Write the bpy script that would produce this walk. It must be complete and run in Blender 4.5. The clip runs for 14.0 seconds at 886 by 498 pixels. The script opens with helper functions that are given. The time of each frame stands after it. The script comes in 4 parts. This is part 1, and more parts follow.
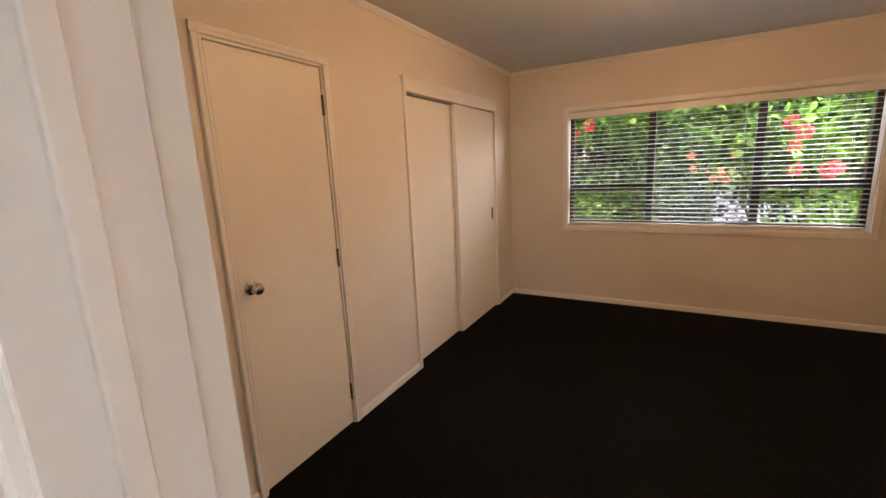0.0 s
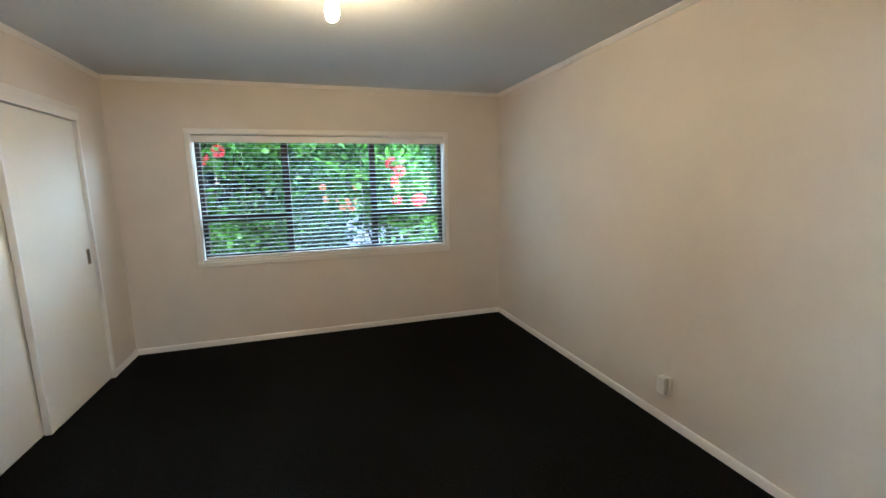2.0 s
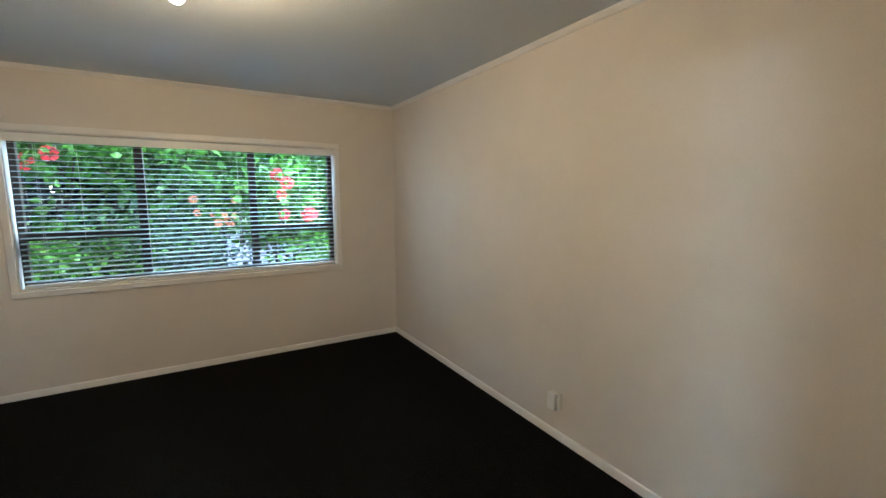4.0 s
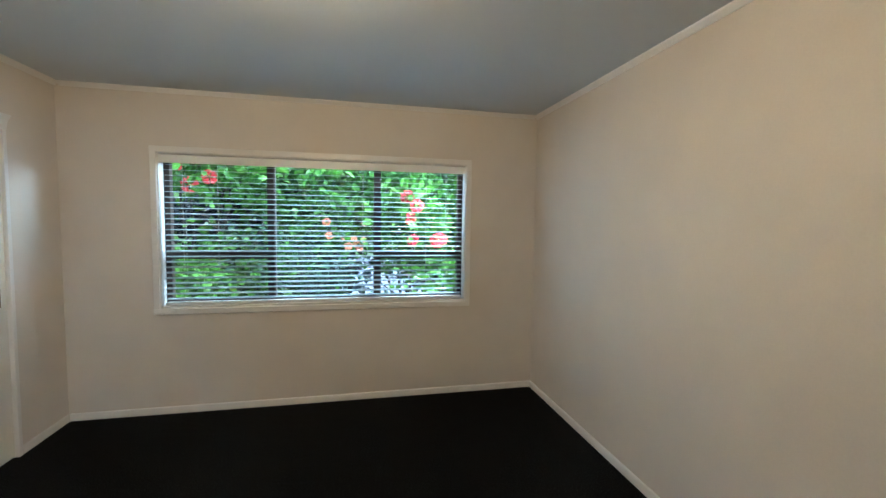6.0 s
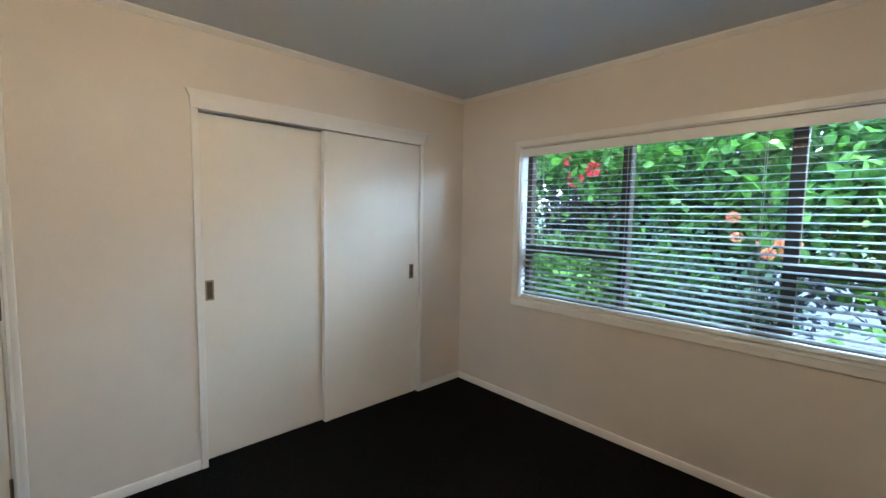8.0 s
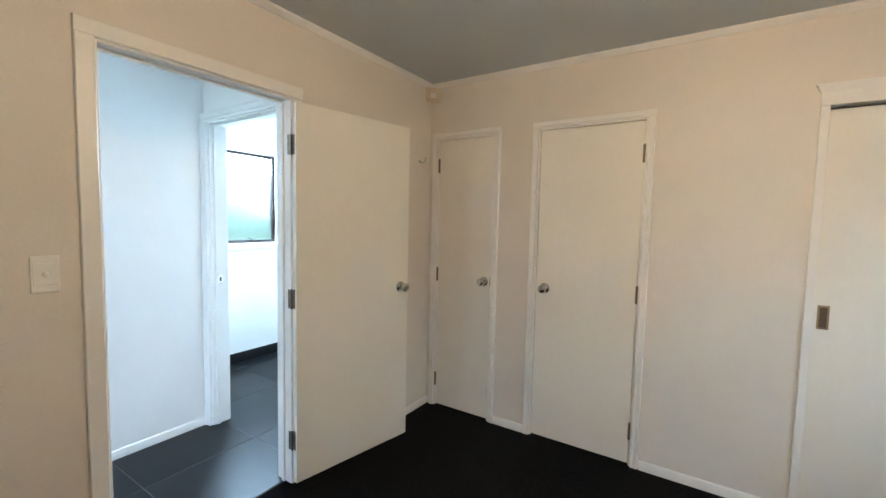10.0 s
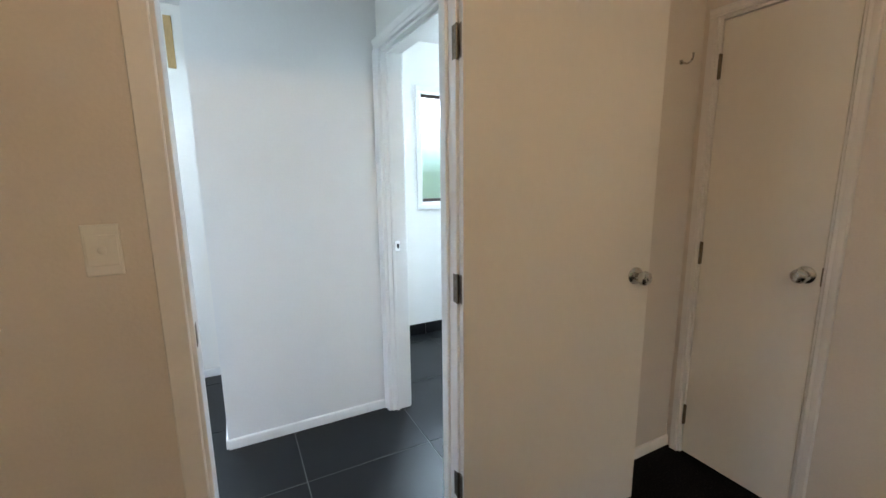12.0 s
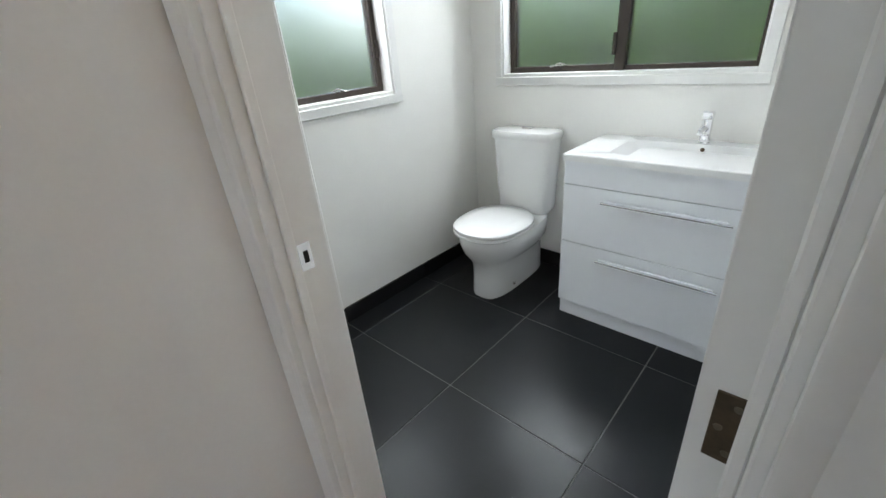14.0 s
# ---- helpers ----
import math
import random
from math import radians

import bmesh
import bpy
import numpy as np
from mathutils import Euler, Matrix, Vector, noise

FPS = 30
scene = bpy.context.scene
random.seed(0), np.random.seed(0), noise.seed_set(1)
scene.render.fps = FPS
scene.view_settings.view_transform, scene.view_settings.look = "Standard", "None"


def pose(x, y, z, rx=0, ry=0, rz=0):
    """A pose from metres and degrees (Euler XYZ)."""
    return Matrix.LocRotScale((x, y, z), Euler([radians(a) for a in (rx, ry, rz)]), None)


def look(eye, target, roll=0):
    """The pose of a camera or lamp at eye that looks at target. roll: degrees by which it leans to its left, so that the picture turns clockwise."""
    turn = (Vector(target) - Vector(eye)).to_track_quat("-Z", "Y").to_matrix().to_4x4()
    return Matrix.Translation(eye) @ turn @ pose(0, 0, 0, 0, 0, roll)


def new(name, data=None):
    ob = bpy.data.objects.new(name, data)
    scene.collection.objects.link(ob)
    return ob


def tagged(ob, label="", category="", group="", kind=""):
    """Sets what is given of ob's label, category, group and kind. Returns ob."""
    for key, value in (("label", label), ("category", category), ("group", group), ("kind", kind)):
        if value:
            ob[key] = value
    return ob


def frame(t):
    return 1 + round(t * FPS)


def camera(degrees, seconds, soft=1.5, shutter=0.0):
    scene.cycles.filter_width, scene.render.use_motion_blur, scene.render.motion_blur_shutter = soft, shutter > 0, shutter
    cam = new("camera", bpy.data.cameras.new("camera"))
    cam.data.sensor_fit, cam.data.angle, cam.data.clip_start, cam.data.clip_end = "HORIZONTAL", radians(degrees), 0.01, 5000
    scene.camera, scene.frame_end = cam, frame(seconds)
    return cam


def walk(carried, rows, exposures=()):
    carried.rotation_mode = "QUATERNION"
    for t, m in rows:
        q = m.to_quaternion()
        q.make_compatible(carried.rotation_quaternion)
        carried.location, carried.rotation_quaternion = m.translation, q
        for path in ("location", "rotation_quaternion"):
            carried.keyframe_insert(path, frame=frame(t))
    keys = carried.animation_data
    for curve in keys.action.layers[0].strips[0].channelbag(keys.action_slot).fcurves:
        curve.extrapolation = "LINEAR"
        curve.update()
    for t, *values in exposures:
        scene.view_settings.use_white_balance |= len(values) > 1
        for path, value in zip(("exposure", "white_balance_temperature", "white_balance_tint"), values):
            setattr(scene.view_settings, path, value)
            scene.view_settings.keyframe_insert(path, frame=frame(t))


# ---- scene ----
cam = camera(94.1, 14.0)
PATH = [
    (0, (1.615, 0.376, 1.484), (0.643, 2.079, 1.094), -2.8),
    (0.5, (1.491, 0.468, 1.494), (0.942, 2.358, 1.135), -2.2),
    (1, (1.519, 0.523, 1.486), (1.349, 2.488, 1.158), -1.7),
    (1.5, (1.544, 0.559, 1.48), (1.763, 2.522, 1.165), -1.5),
    (2, (1.617, 0.574, 1.483), (2.203, 2.46, 1.17), -1.2),
    (2.5, (1.705, 0.577, 1.468), (2.601, 2.34, 1.17), -0.5),
    (2.7, (1.726, 0.563, 1.467), (2.739, 2.264, 1.178), -0.3),
    (5, (1.798, 0.979, 1.52), (2.773, 2.713, 1.318), 0.8),
    (5.5, (1.875, 1.167, 1.511), (2.595, 3.025, 1.335), 0.7),
    (6, (2.025, 1.385, 1.483), (2.449, 3.336, 1.353), 0.8),
    (6.5, (2.193, 1.601, 1.465), (2.222, 3.597, 1.342), 0.8),
    (7, (2.328, 1.872, 1.452), (1.832, 3.806, 1.335), 0.7),
    (7.5, (2.418, 2.06, 1.456), (1.407, 3.78, 1.319), 0.8),
    (8, (2.534, 2.227, 1.448), (1.078, 3.588, 1.284), 1.0),
    (8.5, (2.661, 2.313, 1.406), (0.851, 3.139, 1.203), 0.7),
    (9, (2.695, 2.361, 1.422), (0.717, 2.564, 1.211), 0.5),
    (9.2, (2.688, 2.385, 1.427), (0.698, 2.319, 1.232), 0.4),
    (11.3, (2.194, 2.221, 1.424), (1.394, 0.402, 1.194), -0.3),
    (11.5, (2.118, 2.095, 1.421), (1.345, 0.271, 1.15), -0.9),
    (12, (1.901, 1.761, 1.385), (1.003, 0.009, 1.031), -0.6),
    (12.3, (1.728, 1.566, 1.378), (0.712, -0.108, 0.963), 0.1),
    (12.5, (1.676, 1.399, 1.37), (0.56, -0.198, 0.916), 0.5),
    (13, (1.615, 1.014, 1.374), (0.352, -0.439, 0.831), 0.4),
    (13.5, (1.509, 0.646, 1.377), (0.293, -0.796, 0.711), -2.4),
    (14, (1.427, 0.334, 1.353), (0.145, -0.92, 0.467), -5.1),
]
EXPOSURES = [(0.0, 3.84, 8850, 33), (0.25, 3.95, 7150, 20), (0.5, 4.16, 6100, 10), (1.5, 4.18, 5650, 6), (2.5, 4.14, 5650, 5), (5.0, 3.99, 5600, 4), (6.5, 4.15, 5450, 3),
             (7.2, 4.05, 5420, 4), (8.0, 3.88, 5550, 7), (9.0, 4.42, 5550, 7), (11.5, 3.80, 6150, 10), (12.5, 3.52, 6750, 17), (13.0, 3.42, 7250, 19), (13.5, 3.18, 7500, 22), (14.0, 2.66, 7600, 20)]
walk(cam, [(t, look(eye, target, roll)) for t, eye, target, roll in PATH], EXPOSURES)

SKY, SUN, HALL_FILL, BATH_DAY, ROOM_DAY, LAUNDRY_DAY = 0.11, 0.8, 0.13, 3.4, 9.5, 1.9
BULB, BULB_COLOUR = 44.0, (1.0, 0.685, 0.375, 1)

# ---------------------------------------------------------------- world, sun, lights
world = bpy.data.worlds.new("world")
scene.world = world
world.use_nodes = True
wn = world.node_tree.nodes
sky = wn.new("ShaderNodeTexSky")
sky.sky_type = "NISHITA"
sky.sun_disc = False
sky.sun_elevation = radians(70)
sky.sun_rotation = radians(68)
sky.air_density, sky.dust_density, sky.ozone_density = 1.0, 1.5, 2.0
world.node_tree.links.new(sky.outputs[0], wn["Background"].inputs[0])
wn["Background"].inputs[1].default_value = SKY

sun = new("sun", bpy.data.lights.new("sun", "SUN"))
sun.data.energy, sun.data.angle, sun.data.color = SUN, radians(50), (0.88, 0.95, 1.0)
sun.matrix_world = look((7, 4, 16), (2.0, 2.0, 0.0))


def daylight(name, eye, target, w, h, watts):
    """A lamp added in or outside a window to boost the sky's light."""
    d = new(name, bpy.data.lights.new(name, "AREA"))
    d.data.shape, d.data.size, d.data.size_y = "RECTANGLE", w, h
    d.data.energy, d.data.color = watts, (0.70, 0.88, 1.0)
    d.matrix_world = look(eye, target)


# Fill lamp at the unseen hall end, added to brighten the hall wall.
daylight("hall_fill", (3.86, 0.10, 0.95), (1.8, -0.40, 0.85), 0.50, 1.8, HALL_FILL)
# Added outside the frosted panes to brighten the bathroom.
daylight("bathroom_daylight", (-0.98, -0.88, 1.98), (2.0, 0.60, 0.6), 0.60, 0.22, BATH_DAY)
daylight("bathroom_side_daylight", (0.19, -1.66, 2.00), (0.2, 0.0, 0.7), 0.5, 0.20, BATH_DAY * 0.6)
daylight("laundry_daylight", (2.63, -1.56, 1.93), (0.6, 2.6, 0.8), 0.76, 0.18, LAUNDRY_DAY)
# Added outside, above and beside the window; the side lamp brightens the wardrobe.
daylight("bedroom_daylight", (1.79, 5.30, 2.36), (1.79, 3.4, 0.9), 2.2, 0.5, ROOM_DAY * 0.18)
daylight("bedroom_side_daylight", (3.40, 5.45, 2.17), (0.0, 3.75, 0.9), 0.9, 0.26, ROOM_DAY)


# ---------------------------------------------------------------- materials
def M(name, col, rough=0.5, metal=0.0, var=0.06, scale=3.0, bump=0.0, bscale=150.0, rvar=0.08, stretch=(1, 1, 1),
      per_object=0.0, per_island=0.0, coat=0.0, sheen=0.0, trans=0.0, ior=1.45, spec=0.5, span=(0.45, 1.05)):
    m = bpy.data.materials.new(name)
    m.use_nodes = True
    n, l = m.node_tree.nodes, m.node_tree.links
    p = n["Principled BSDF"]
    tc = n.new("ShaderNodeTexCoord")
    mp = n.new("ShaderNodeMapping")
    mp.inputs["Scale"].default_value = stretch
    l.new(tc.outputs["Object"], mp.inputs[0])
    big = n.new("ShaderNodeTexNoise")
    big.inputs["Scale"].default_value, big.inputs["Detail"].default_value = scale, 5
    fine = n.new("ShaderNodeTexNoise")
    fine.inputs["Scale"].default_value, fine.inputs["Detail"].default_value = bscale, 3
    l.new(mp.outputs[0], big.inputs[0])
    l.new(mp.outputs[0], fine.inputs[0])
    add = n.new("ShaderNodeMath")
    add.operation = "ADD"
    l.new(big.outputs[0], add.inputs[0])
    half = n.new("ShaderNodeMath")
    half.operation = "MULTIPLY"
    half.inputs[1].default_value = 0.5
    l.new(fine.outputs[0], half.inputs[0])
    l.new(half.outputs[0], add.inputs[1])
    last = add
    if per_object or per_island:
        info = n.new("ShaderNodeObjectInfo") if per_object else n.new("ShaderNodeNewGeometry")
        mul = n.new("ShaderNodeMath")
        mul.operation = "MULTIPLY_ADD"
        mul.inputs[1].default_value = per_object or per_island
        l.new(info.outputs["Random"] if per_object else info.outputs["Random Per Island"], mul.inputs[0])
        l.new(add.outputs[0], mul.inputs[2])
        last = mul
    ramp = n.new("ShaderNodeValToRGB")
    ramp.color_ramp.elements[0].position, ramp.color_ramp.elements[1].position = span
    ramp.color_ramp.elements[0].color = [c * (1 - var) for c in col] + [1]
    ramp.color_ramp.elements[1].color = [min(1, c * (1 + var)) for c in col] + [1]
    l.new(last.outputs[0], ramp.inputs[0])
    l.new(ramp.outputs[0], p.inputs["Base Color"])
    rr = n.new("ShaderNodeMapRange")
    rr.inputs["From Min"].default_value, rr.inputs["From Max"].default_value = 0.3, 0.7
    rr.inputs["To Min"].default_value, rr.inputs["To Max"].default_value = max(0.0, rough - rvar), min(1, rough + rvar)
    l.new(big.outputs[0], rr.inputs[0])
    l.new(rr.outputs[0], p.inputs["Roughness"])
    p.inputs["Metallic"].default_value = metal
    p.inputs["Coat Weight"].default_value = coat
    p.inputs["Sheen Weight"].default_value = sheen
    p.inputs["Transmission Weight"].default_value = trans
    p.inputs["IOR"].default_value = ior
    p.inputs["Specular IOR Level"].default_value = spec
    if bump:
        b = n.new("ShaderNodeBump")
        b.inputs["Strength"].default_value = bump
        b.inputs["Distance"].default_value = 0.01
        l.new(add.outputs[0], b.inputs["Height"])
        l.new(b.outputs[0], p.inputs["Normal"])
    return m


def two_tone(m, col, scale, low, high, amount=1.0):
    """Lays blotches of a second colour over a material."""
    n, l = m.node_tree.nodes, m.node_tree.links
    p = n["Principled BSDF"]
    src = p.inputs["Base Color"].links[0].from_socket
    t = n.new("ShaderNodeTexNoise")
    t.inputs["Scale"].default_value, t.inputs["Detail"].default_value, t.inputs["Roughness"].default_value = scale, 6, 0.65
    tc = n.new("ShaderNodeTexCoord")
    l.new(tc.outputs["Object"], t.inputs[0])
    r = n.new("ShaderNodeMapRange")
    r.inputs["From Min"].default_value, r.inputs["From Max"].default_value = low, high
    r.inputs["To Max"].default_value = amount
    l.new(t.outputs[0], r.inputs[0])
    mix = n.new("ShaderNodeMix")
    mix.data_type = "RGBA"
    l.new(r.outputs[0], mix.inputs[0])
    l.new(src, mix.inputs[6])
    mix.inputs[7].default_value = (*col, 1)
    l.new(mix.outputs[2], p.inputs["Base Color"])
    return m


wall_paint = M("wall_paint", (0.685, 0.627, 0.562), 0.60, var=0.05, scale=2.4, bump=0.10, bscale=110, rvar=0.08)
hall_paint = M("hall_paint", (0.80, 0.795, 0.785), 0.5, var=0.025, scale=1.4, bump=0.07, bscale=90)
# Bedroom ceiling white, with the blue-grey cast of daylight mixed into the colour.
ceiling_skylit_paint = M("ceiling_skylit_paint", (0.60, 0.635, 0.66), 0.8, var=0.03, scale=1.2, bump=0.12, bscale=120)
trim_paint = M("trim_paint", (0.78, 0.755, 0.72), 0.36, var=0.03, scale=4, bump=0.03, bscale=60, rvar=0.06)
hall_trim = M("hall_trim", (0.80, 0.79, 0.77), 0.34, var=0.03, scale=4, bump=0.03, bscale=60, rvar=0.06)
door_paint = M("door_paint", (0.775, 0.735, 0.665), 0.42, var=0.025, scale=2.2, bump=0.05, bscale=45, stretch=(1, 1, 0.5))
bath_paint = M("bath_paint", (0.84, 0.825, 0.79), 0.45, var=0.02, scale=1.5, bump=0.04, bscale=90)
carpet = two_tone(M("carpet", (0.0042, 0.0042, 0.0045), 0.95, var=0.95, scale=170, bump=0.9, bscale=150, spec=0.08),
                  (0.036, 0.036, 0.033), 110, 0.56, 0.66, 0.95)
tile_slate = two_tone(M("tile_slate", (0.0098, 0.0108, 0.0122), 0.33, spec=0.27, var=0.12, scale=5, bump=0.025, bscale=60, rvar=0.03, per_object=0.15),
                      (0.0103, 0.0114, 0.0129), 1.6, 0.42, 0.70, 0.6)
tile_skirt = M("tile_skirt", (0.010, 0.010, 0.011), 0.4, spec=0.3, var=0.15, scale=9, bump=0.02, bscale=40, per_object=0.2)
grout = M("grout", (0.125, 0.125, 0.125), 0.9, var=0.2, scale=20, bump=0.2, bscale=300)
steel = M("satin_steel", (0.55, 0.53, 0.50), 0.26, metal=1.0, var=0.05, scale=40, rvar=0.06)
hinge_metal = M("hinge_metal", (0.17, 0.14, 0.105), 0.42, metal=1.0, var=0.2, scale=60, rvar=0.1)
brass = M("pull_metal", (0.34, 0.24, 0.14), 0.36, metal=1.0, var=0.2, scale=60)
# Dark bronze; also paints the shade inside the finger pulls and overflow.
pull_dark = M("dark_bronze_shade", (0.10, 0.07, 0.045), 0.5, metal=0.6, var=0.2, scale=60)
chrome = M("chrome", (0.82, 0.82, 0.83), 0.08, metal=1.0, var=0.02, rvar=0.03)
bronze = M("bronze_aluminium", (0.055, 0.042, 0.035), 0.42, metal=0.3, var=0.15, scale=12, rvar=0.08)
plastic_white = M("plastic_white", (0.78, 0.76, 0.71), 0.35, var=0.03, scale=20)
plastic_cream = M("plastic_cream", (0.66, 0.55, 0.40), 0.4, var=0.05, scale=20)
blind_white = M("blind_white", (0.80, 0.80, 0.79), 0.38, var=0.03, scale=10, stretch=(0.2, 1, 1))
# White slats, dimmed and tinted with the sky's blue light in the colour.
slat_skylit = M("slat_skylit", (0.53, 0.61, 0.65), 0.42, var=0.03, scale=10, stretch=(0.2, 1, 1))
cord_mat = M("cord", (0.72, 0.72, 0.70), 0.8, var=0.1, scale=50)
ceramic = M("ceramic", (0.83, 0.83, 0.82), 0.1, var=0.015, scale=6, coat=0.4, rvar=0.03)
vanity_white = M("vanity_gloss", (0.80, 0.82, 0.84), 0.16, var=0.015, scale=5, coat=0.3, rvar=0.04)
film_wrap = M("protective_film", (0.80, 0.83, 0.86), 0.22, var=0.08, scale=30, bump=0.5, bscale=60)
pvc = M("pvc_pipe", (0.76, 0.77, 0.76), 0.3, var=0.03, scale=12)
hole_shade = M("hole_shade", (0.01, 0.01, 0.01), 0.8)
raw_timber = M("raw_timber", (0.50, 0.33, 0.15), 0.7, var=0.25, scale=12, bump=0.1, stretch=(1, 1, 0.15))
leaf_green = two_tone(M("leaf_green", (0.062, 0.158, 0.021), 0.45, var=0.85, scale=2.5, per_island=0.5, rvar=0.1, span=(0.62, 1.0)), (0.17, 0.17, 0.020), 4.0, 0.60, 0.68, 0.6)
leaf_dim = M("leaf_dim", (0.026, 0.060, 0.030), 0.5, var=0.8, scale=3.0, per_island=0.5, span=(0.6, 1.0))
leaf_light = M("leaf_light", (0.072, 0.165, 0.030), 0.45, var=0.5, scale=1.5, per_island=0.5)
# Near-black navy: the shade inside the hedge's gaps, put into the leaf colour.
leaf_gap_shade = M("leaf_gap_shade", (0.013, 0.022, 0.030), 0.40, var=0.5, scale=2.0, per_island=0.5)
# Leaves pass light; the slats too, to lift their shaded undersides.
for lm, share in ((leaf_green, 0.4), (leaf_dim, 0.35), (leaf_light, 0.4), (leaf_gap_shade, 0.4), (slat_skylit, 0.6)):
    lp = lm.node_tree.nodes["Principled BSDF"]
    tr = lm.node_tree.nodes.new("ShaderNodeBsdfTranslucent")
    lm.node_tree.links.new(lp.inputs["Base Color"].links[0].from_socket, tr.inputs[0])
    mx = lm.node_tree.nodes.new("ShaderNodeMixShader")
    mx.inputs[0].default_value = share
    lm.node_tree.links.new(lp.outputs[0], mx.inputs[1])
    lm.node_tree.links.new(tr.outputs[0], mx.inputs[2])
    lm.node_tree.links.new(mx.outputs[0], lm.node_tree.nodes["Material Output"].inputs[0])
bark = M("bark", (0.055, 0.045, 0.038), 0.9, var=0.4, scale=15, bump=0.6, bscale=60, stretch=(1, 1, 0.3))
petal_red = M("petal_red", (0.62, 0.035, 0.045), 0.5, var=0.35, scale=9, per_object=0.3)
petal_orange = M("petal_orange", (0.74, 0.24, 0.13), 0.5, var=0.35, scale=9, per_object=0.3)
stamen_mat = M("stamen", (0.75, 0.45, 0.12), 0.6)
lawn = two_tone(M("lawn", (0.06, 0.10, 0.03), 0.95, var=0.5, scale=3, bump=0.8, bscale=60), (0.12, 0.11, 0.06), 0.8, 0.5, 0.7, 0.6)
concrete = two_tone(M("concrete", (0.085, 0.098, 0.115), 0.85, var=0.1, scale=2, bump=0.2, bscale=80), (0.060, 0.068, 0.080), 0.7, 0.5, 0.7, 0.7)
weatherboard = M("weatherboard", (0.72, 0.69, 0.62), 0.6, var=0.05, scale=2, bump=0.05)
roof_tile_mat = M("roof_tile", (0.095, 0.11, 0.145), 0.65, var=0.25, scale=8, bump=0.2, bscale=60, per_object=0.3)
outer_wall = M("outer_wall", (0.62, 0.60, 0.56), 0.8, var=0.05, scale=2, bump=0.1)
far_glass = M("far_glass", (0.05, 0.07, 0.09), 0.06, var=0.1, scale=2)


def glass_mat(name, rough, tint):
    m = bpy.data.materials.new(name)
    m.use_nodes = True
    p = m.node_tree.nodes["Principled BSDF"]
    p.inputs["Base Color"].default_value = (*tint, 1)
    p.inputs["Roughness"].default_value = rough
    p.inputs["Transmission Weight"].default_value = 1.0
    p.inputs["IOR"].default_value = 1.45
    if rough > 0.1:
        t = m.node_tree.nodes.new("ShaderNodeTexNoise")
        t.inputs["Scale"].default_value, t.inputs["Detail"].default_value = 260, 2
        b = m.node_tree.nodes.new("ShaderNodeBump")
        b.inputs["Strength"].default_value, b.inputs["Distance"].default_value = 0.25, 0.004
        tc = m.node_tree.nodes.new("ShaderNodeTexCoord")
        m.node_tree.links.new(tc.outputs["Object"], t.inputs[0])
        m.node_tree.links.new(t.outputs[0], b.inputs["Height"])
        m.node_tree.links.new(b.outputs[0], p.inputs["Normal"])
    return m


clear_glass = glass_mat("clear_glass", 0.0, (0.97, 0.99, 0.98))
frosted_glass = glass_mat("frosted_glass", 0.32, (0.93, 0.97, 0.95))

bulb_glow = bpy.data.materials.new("bulb_glow")
bulb_glow.use_nodes = True
bp = bulb_glow.node_tree.nodes["Principled BSDF"]
bp.inputs["Base Color"].default_value = (0.9, 0.88, 0.84, 1)
bp.inputs["Emission Color"].default_value = BULB_COLOUR
bp.inputs["Emission Strength"].default_value = BULB


# ---------------------------------------------------------------- mesh helpers
def mesh_of(bm, name, material, smooth=None):
    me = bpy.data.meshes.new(name)
    bm.normal_update()
    bm.to_mesh(me)
    bm.free()
    me.materials.append(material)
    if smooth is not None:
        for p in me.polygons:
            p.use_smooth = True
        me.set_sharp_from_angle(angle=radians(smooth))
    return me


def part(name, bm, material, parent=None, label="", smooth=None):
    ob = new(name, mesh_of(bm, name, material, smooth))
    ob.parent = parent
    if label:
        ob["label"] = label
    return ob


def thing(name, loc=(0, 0, 0), rz=0.0, **tags):
    ob = new(name)
    ob.matrix_basis = pose(*loc, 0, 0, rz)
    ob.empty_display_size = 0.1
    return tagged(ob, **tags)


def box(x0, x1, y0, y1, z0, z1, bevel=0.0, seg=2, bm=None):
    bm = bm or bmesh.new()
    vs = [bm.verts.new((x, y, z)) for x in (x0, x1) for y in (y0, y1) for z in (z0, z1)]
    fs = [bm.faces.new([vs[i] for i in f]) for f in ((0, 1, 3, 2), (4, 6, 7, 5), (0, 4, 5, 1), (2, 3, 7, 6), (0, 2, 6, 4), (1, 5, 7, 3))]
    if bevel:
        es = list({e for f in fs for e in f.edges})
        bmesh.ops.bevel(bm, geom=es, offset=bevel, segments=seg, profile=0.5, affect="EDGES", clamp_overlap=True)
    bmesh.ops.recalc_face_normals(bm, faces=bm.faces)
    return bm


def prism(points, m, length):
    """Extrudes a closed outline (u, v) by length along the third axis of m."""
    bm = bmesh.new()
    a = [bm.verts.new(m @ Vector((u, v, 0))) for u, v in points]
    b = [bm.verts.new(m @ Vector((u, v, length))) for u, v in points]
    bm.faces.new(a[::-1])
    bm.faces.new(b)
    for i in range(len(a)):
        j = (i + 1) % len(a)
        bm.faces.new((a[i], a[j], b[j], b[i]))
    bmesh.ops.recalc_face_normals(bm, faces=bm.faces)
    return bm


def axes(origin, u, v):
    """A frame with its first axis u and second v."""
    u, v = Vector(u), Vector(v)
    w = u.cross(v)
    return Matrix.Translation(origin) @ Matrix((u, v, w)).transposed().to_4x4()


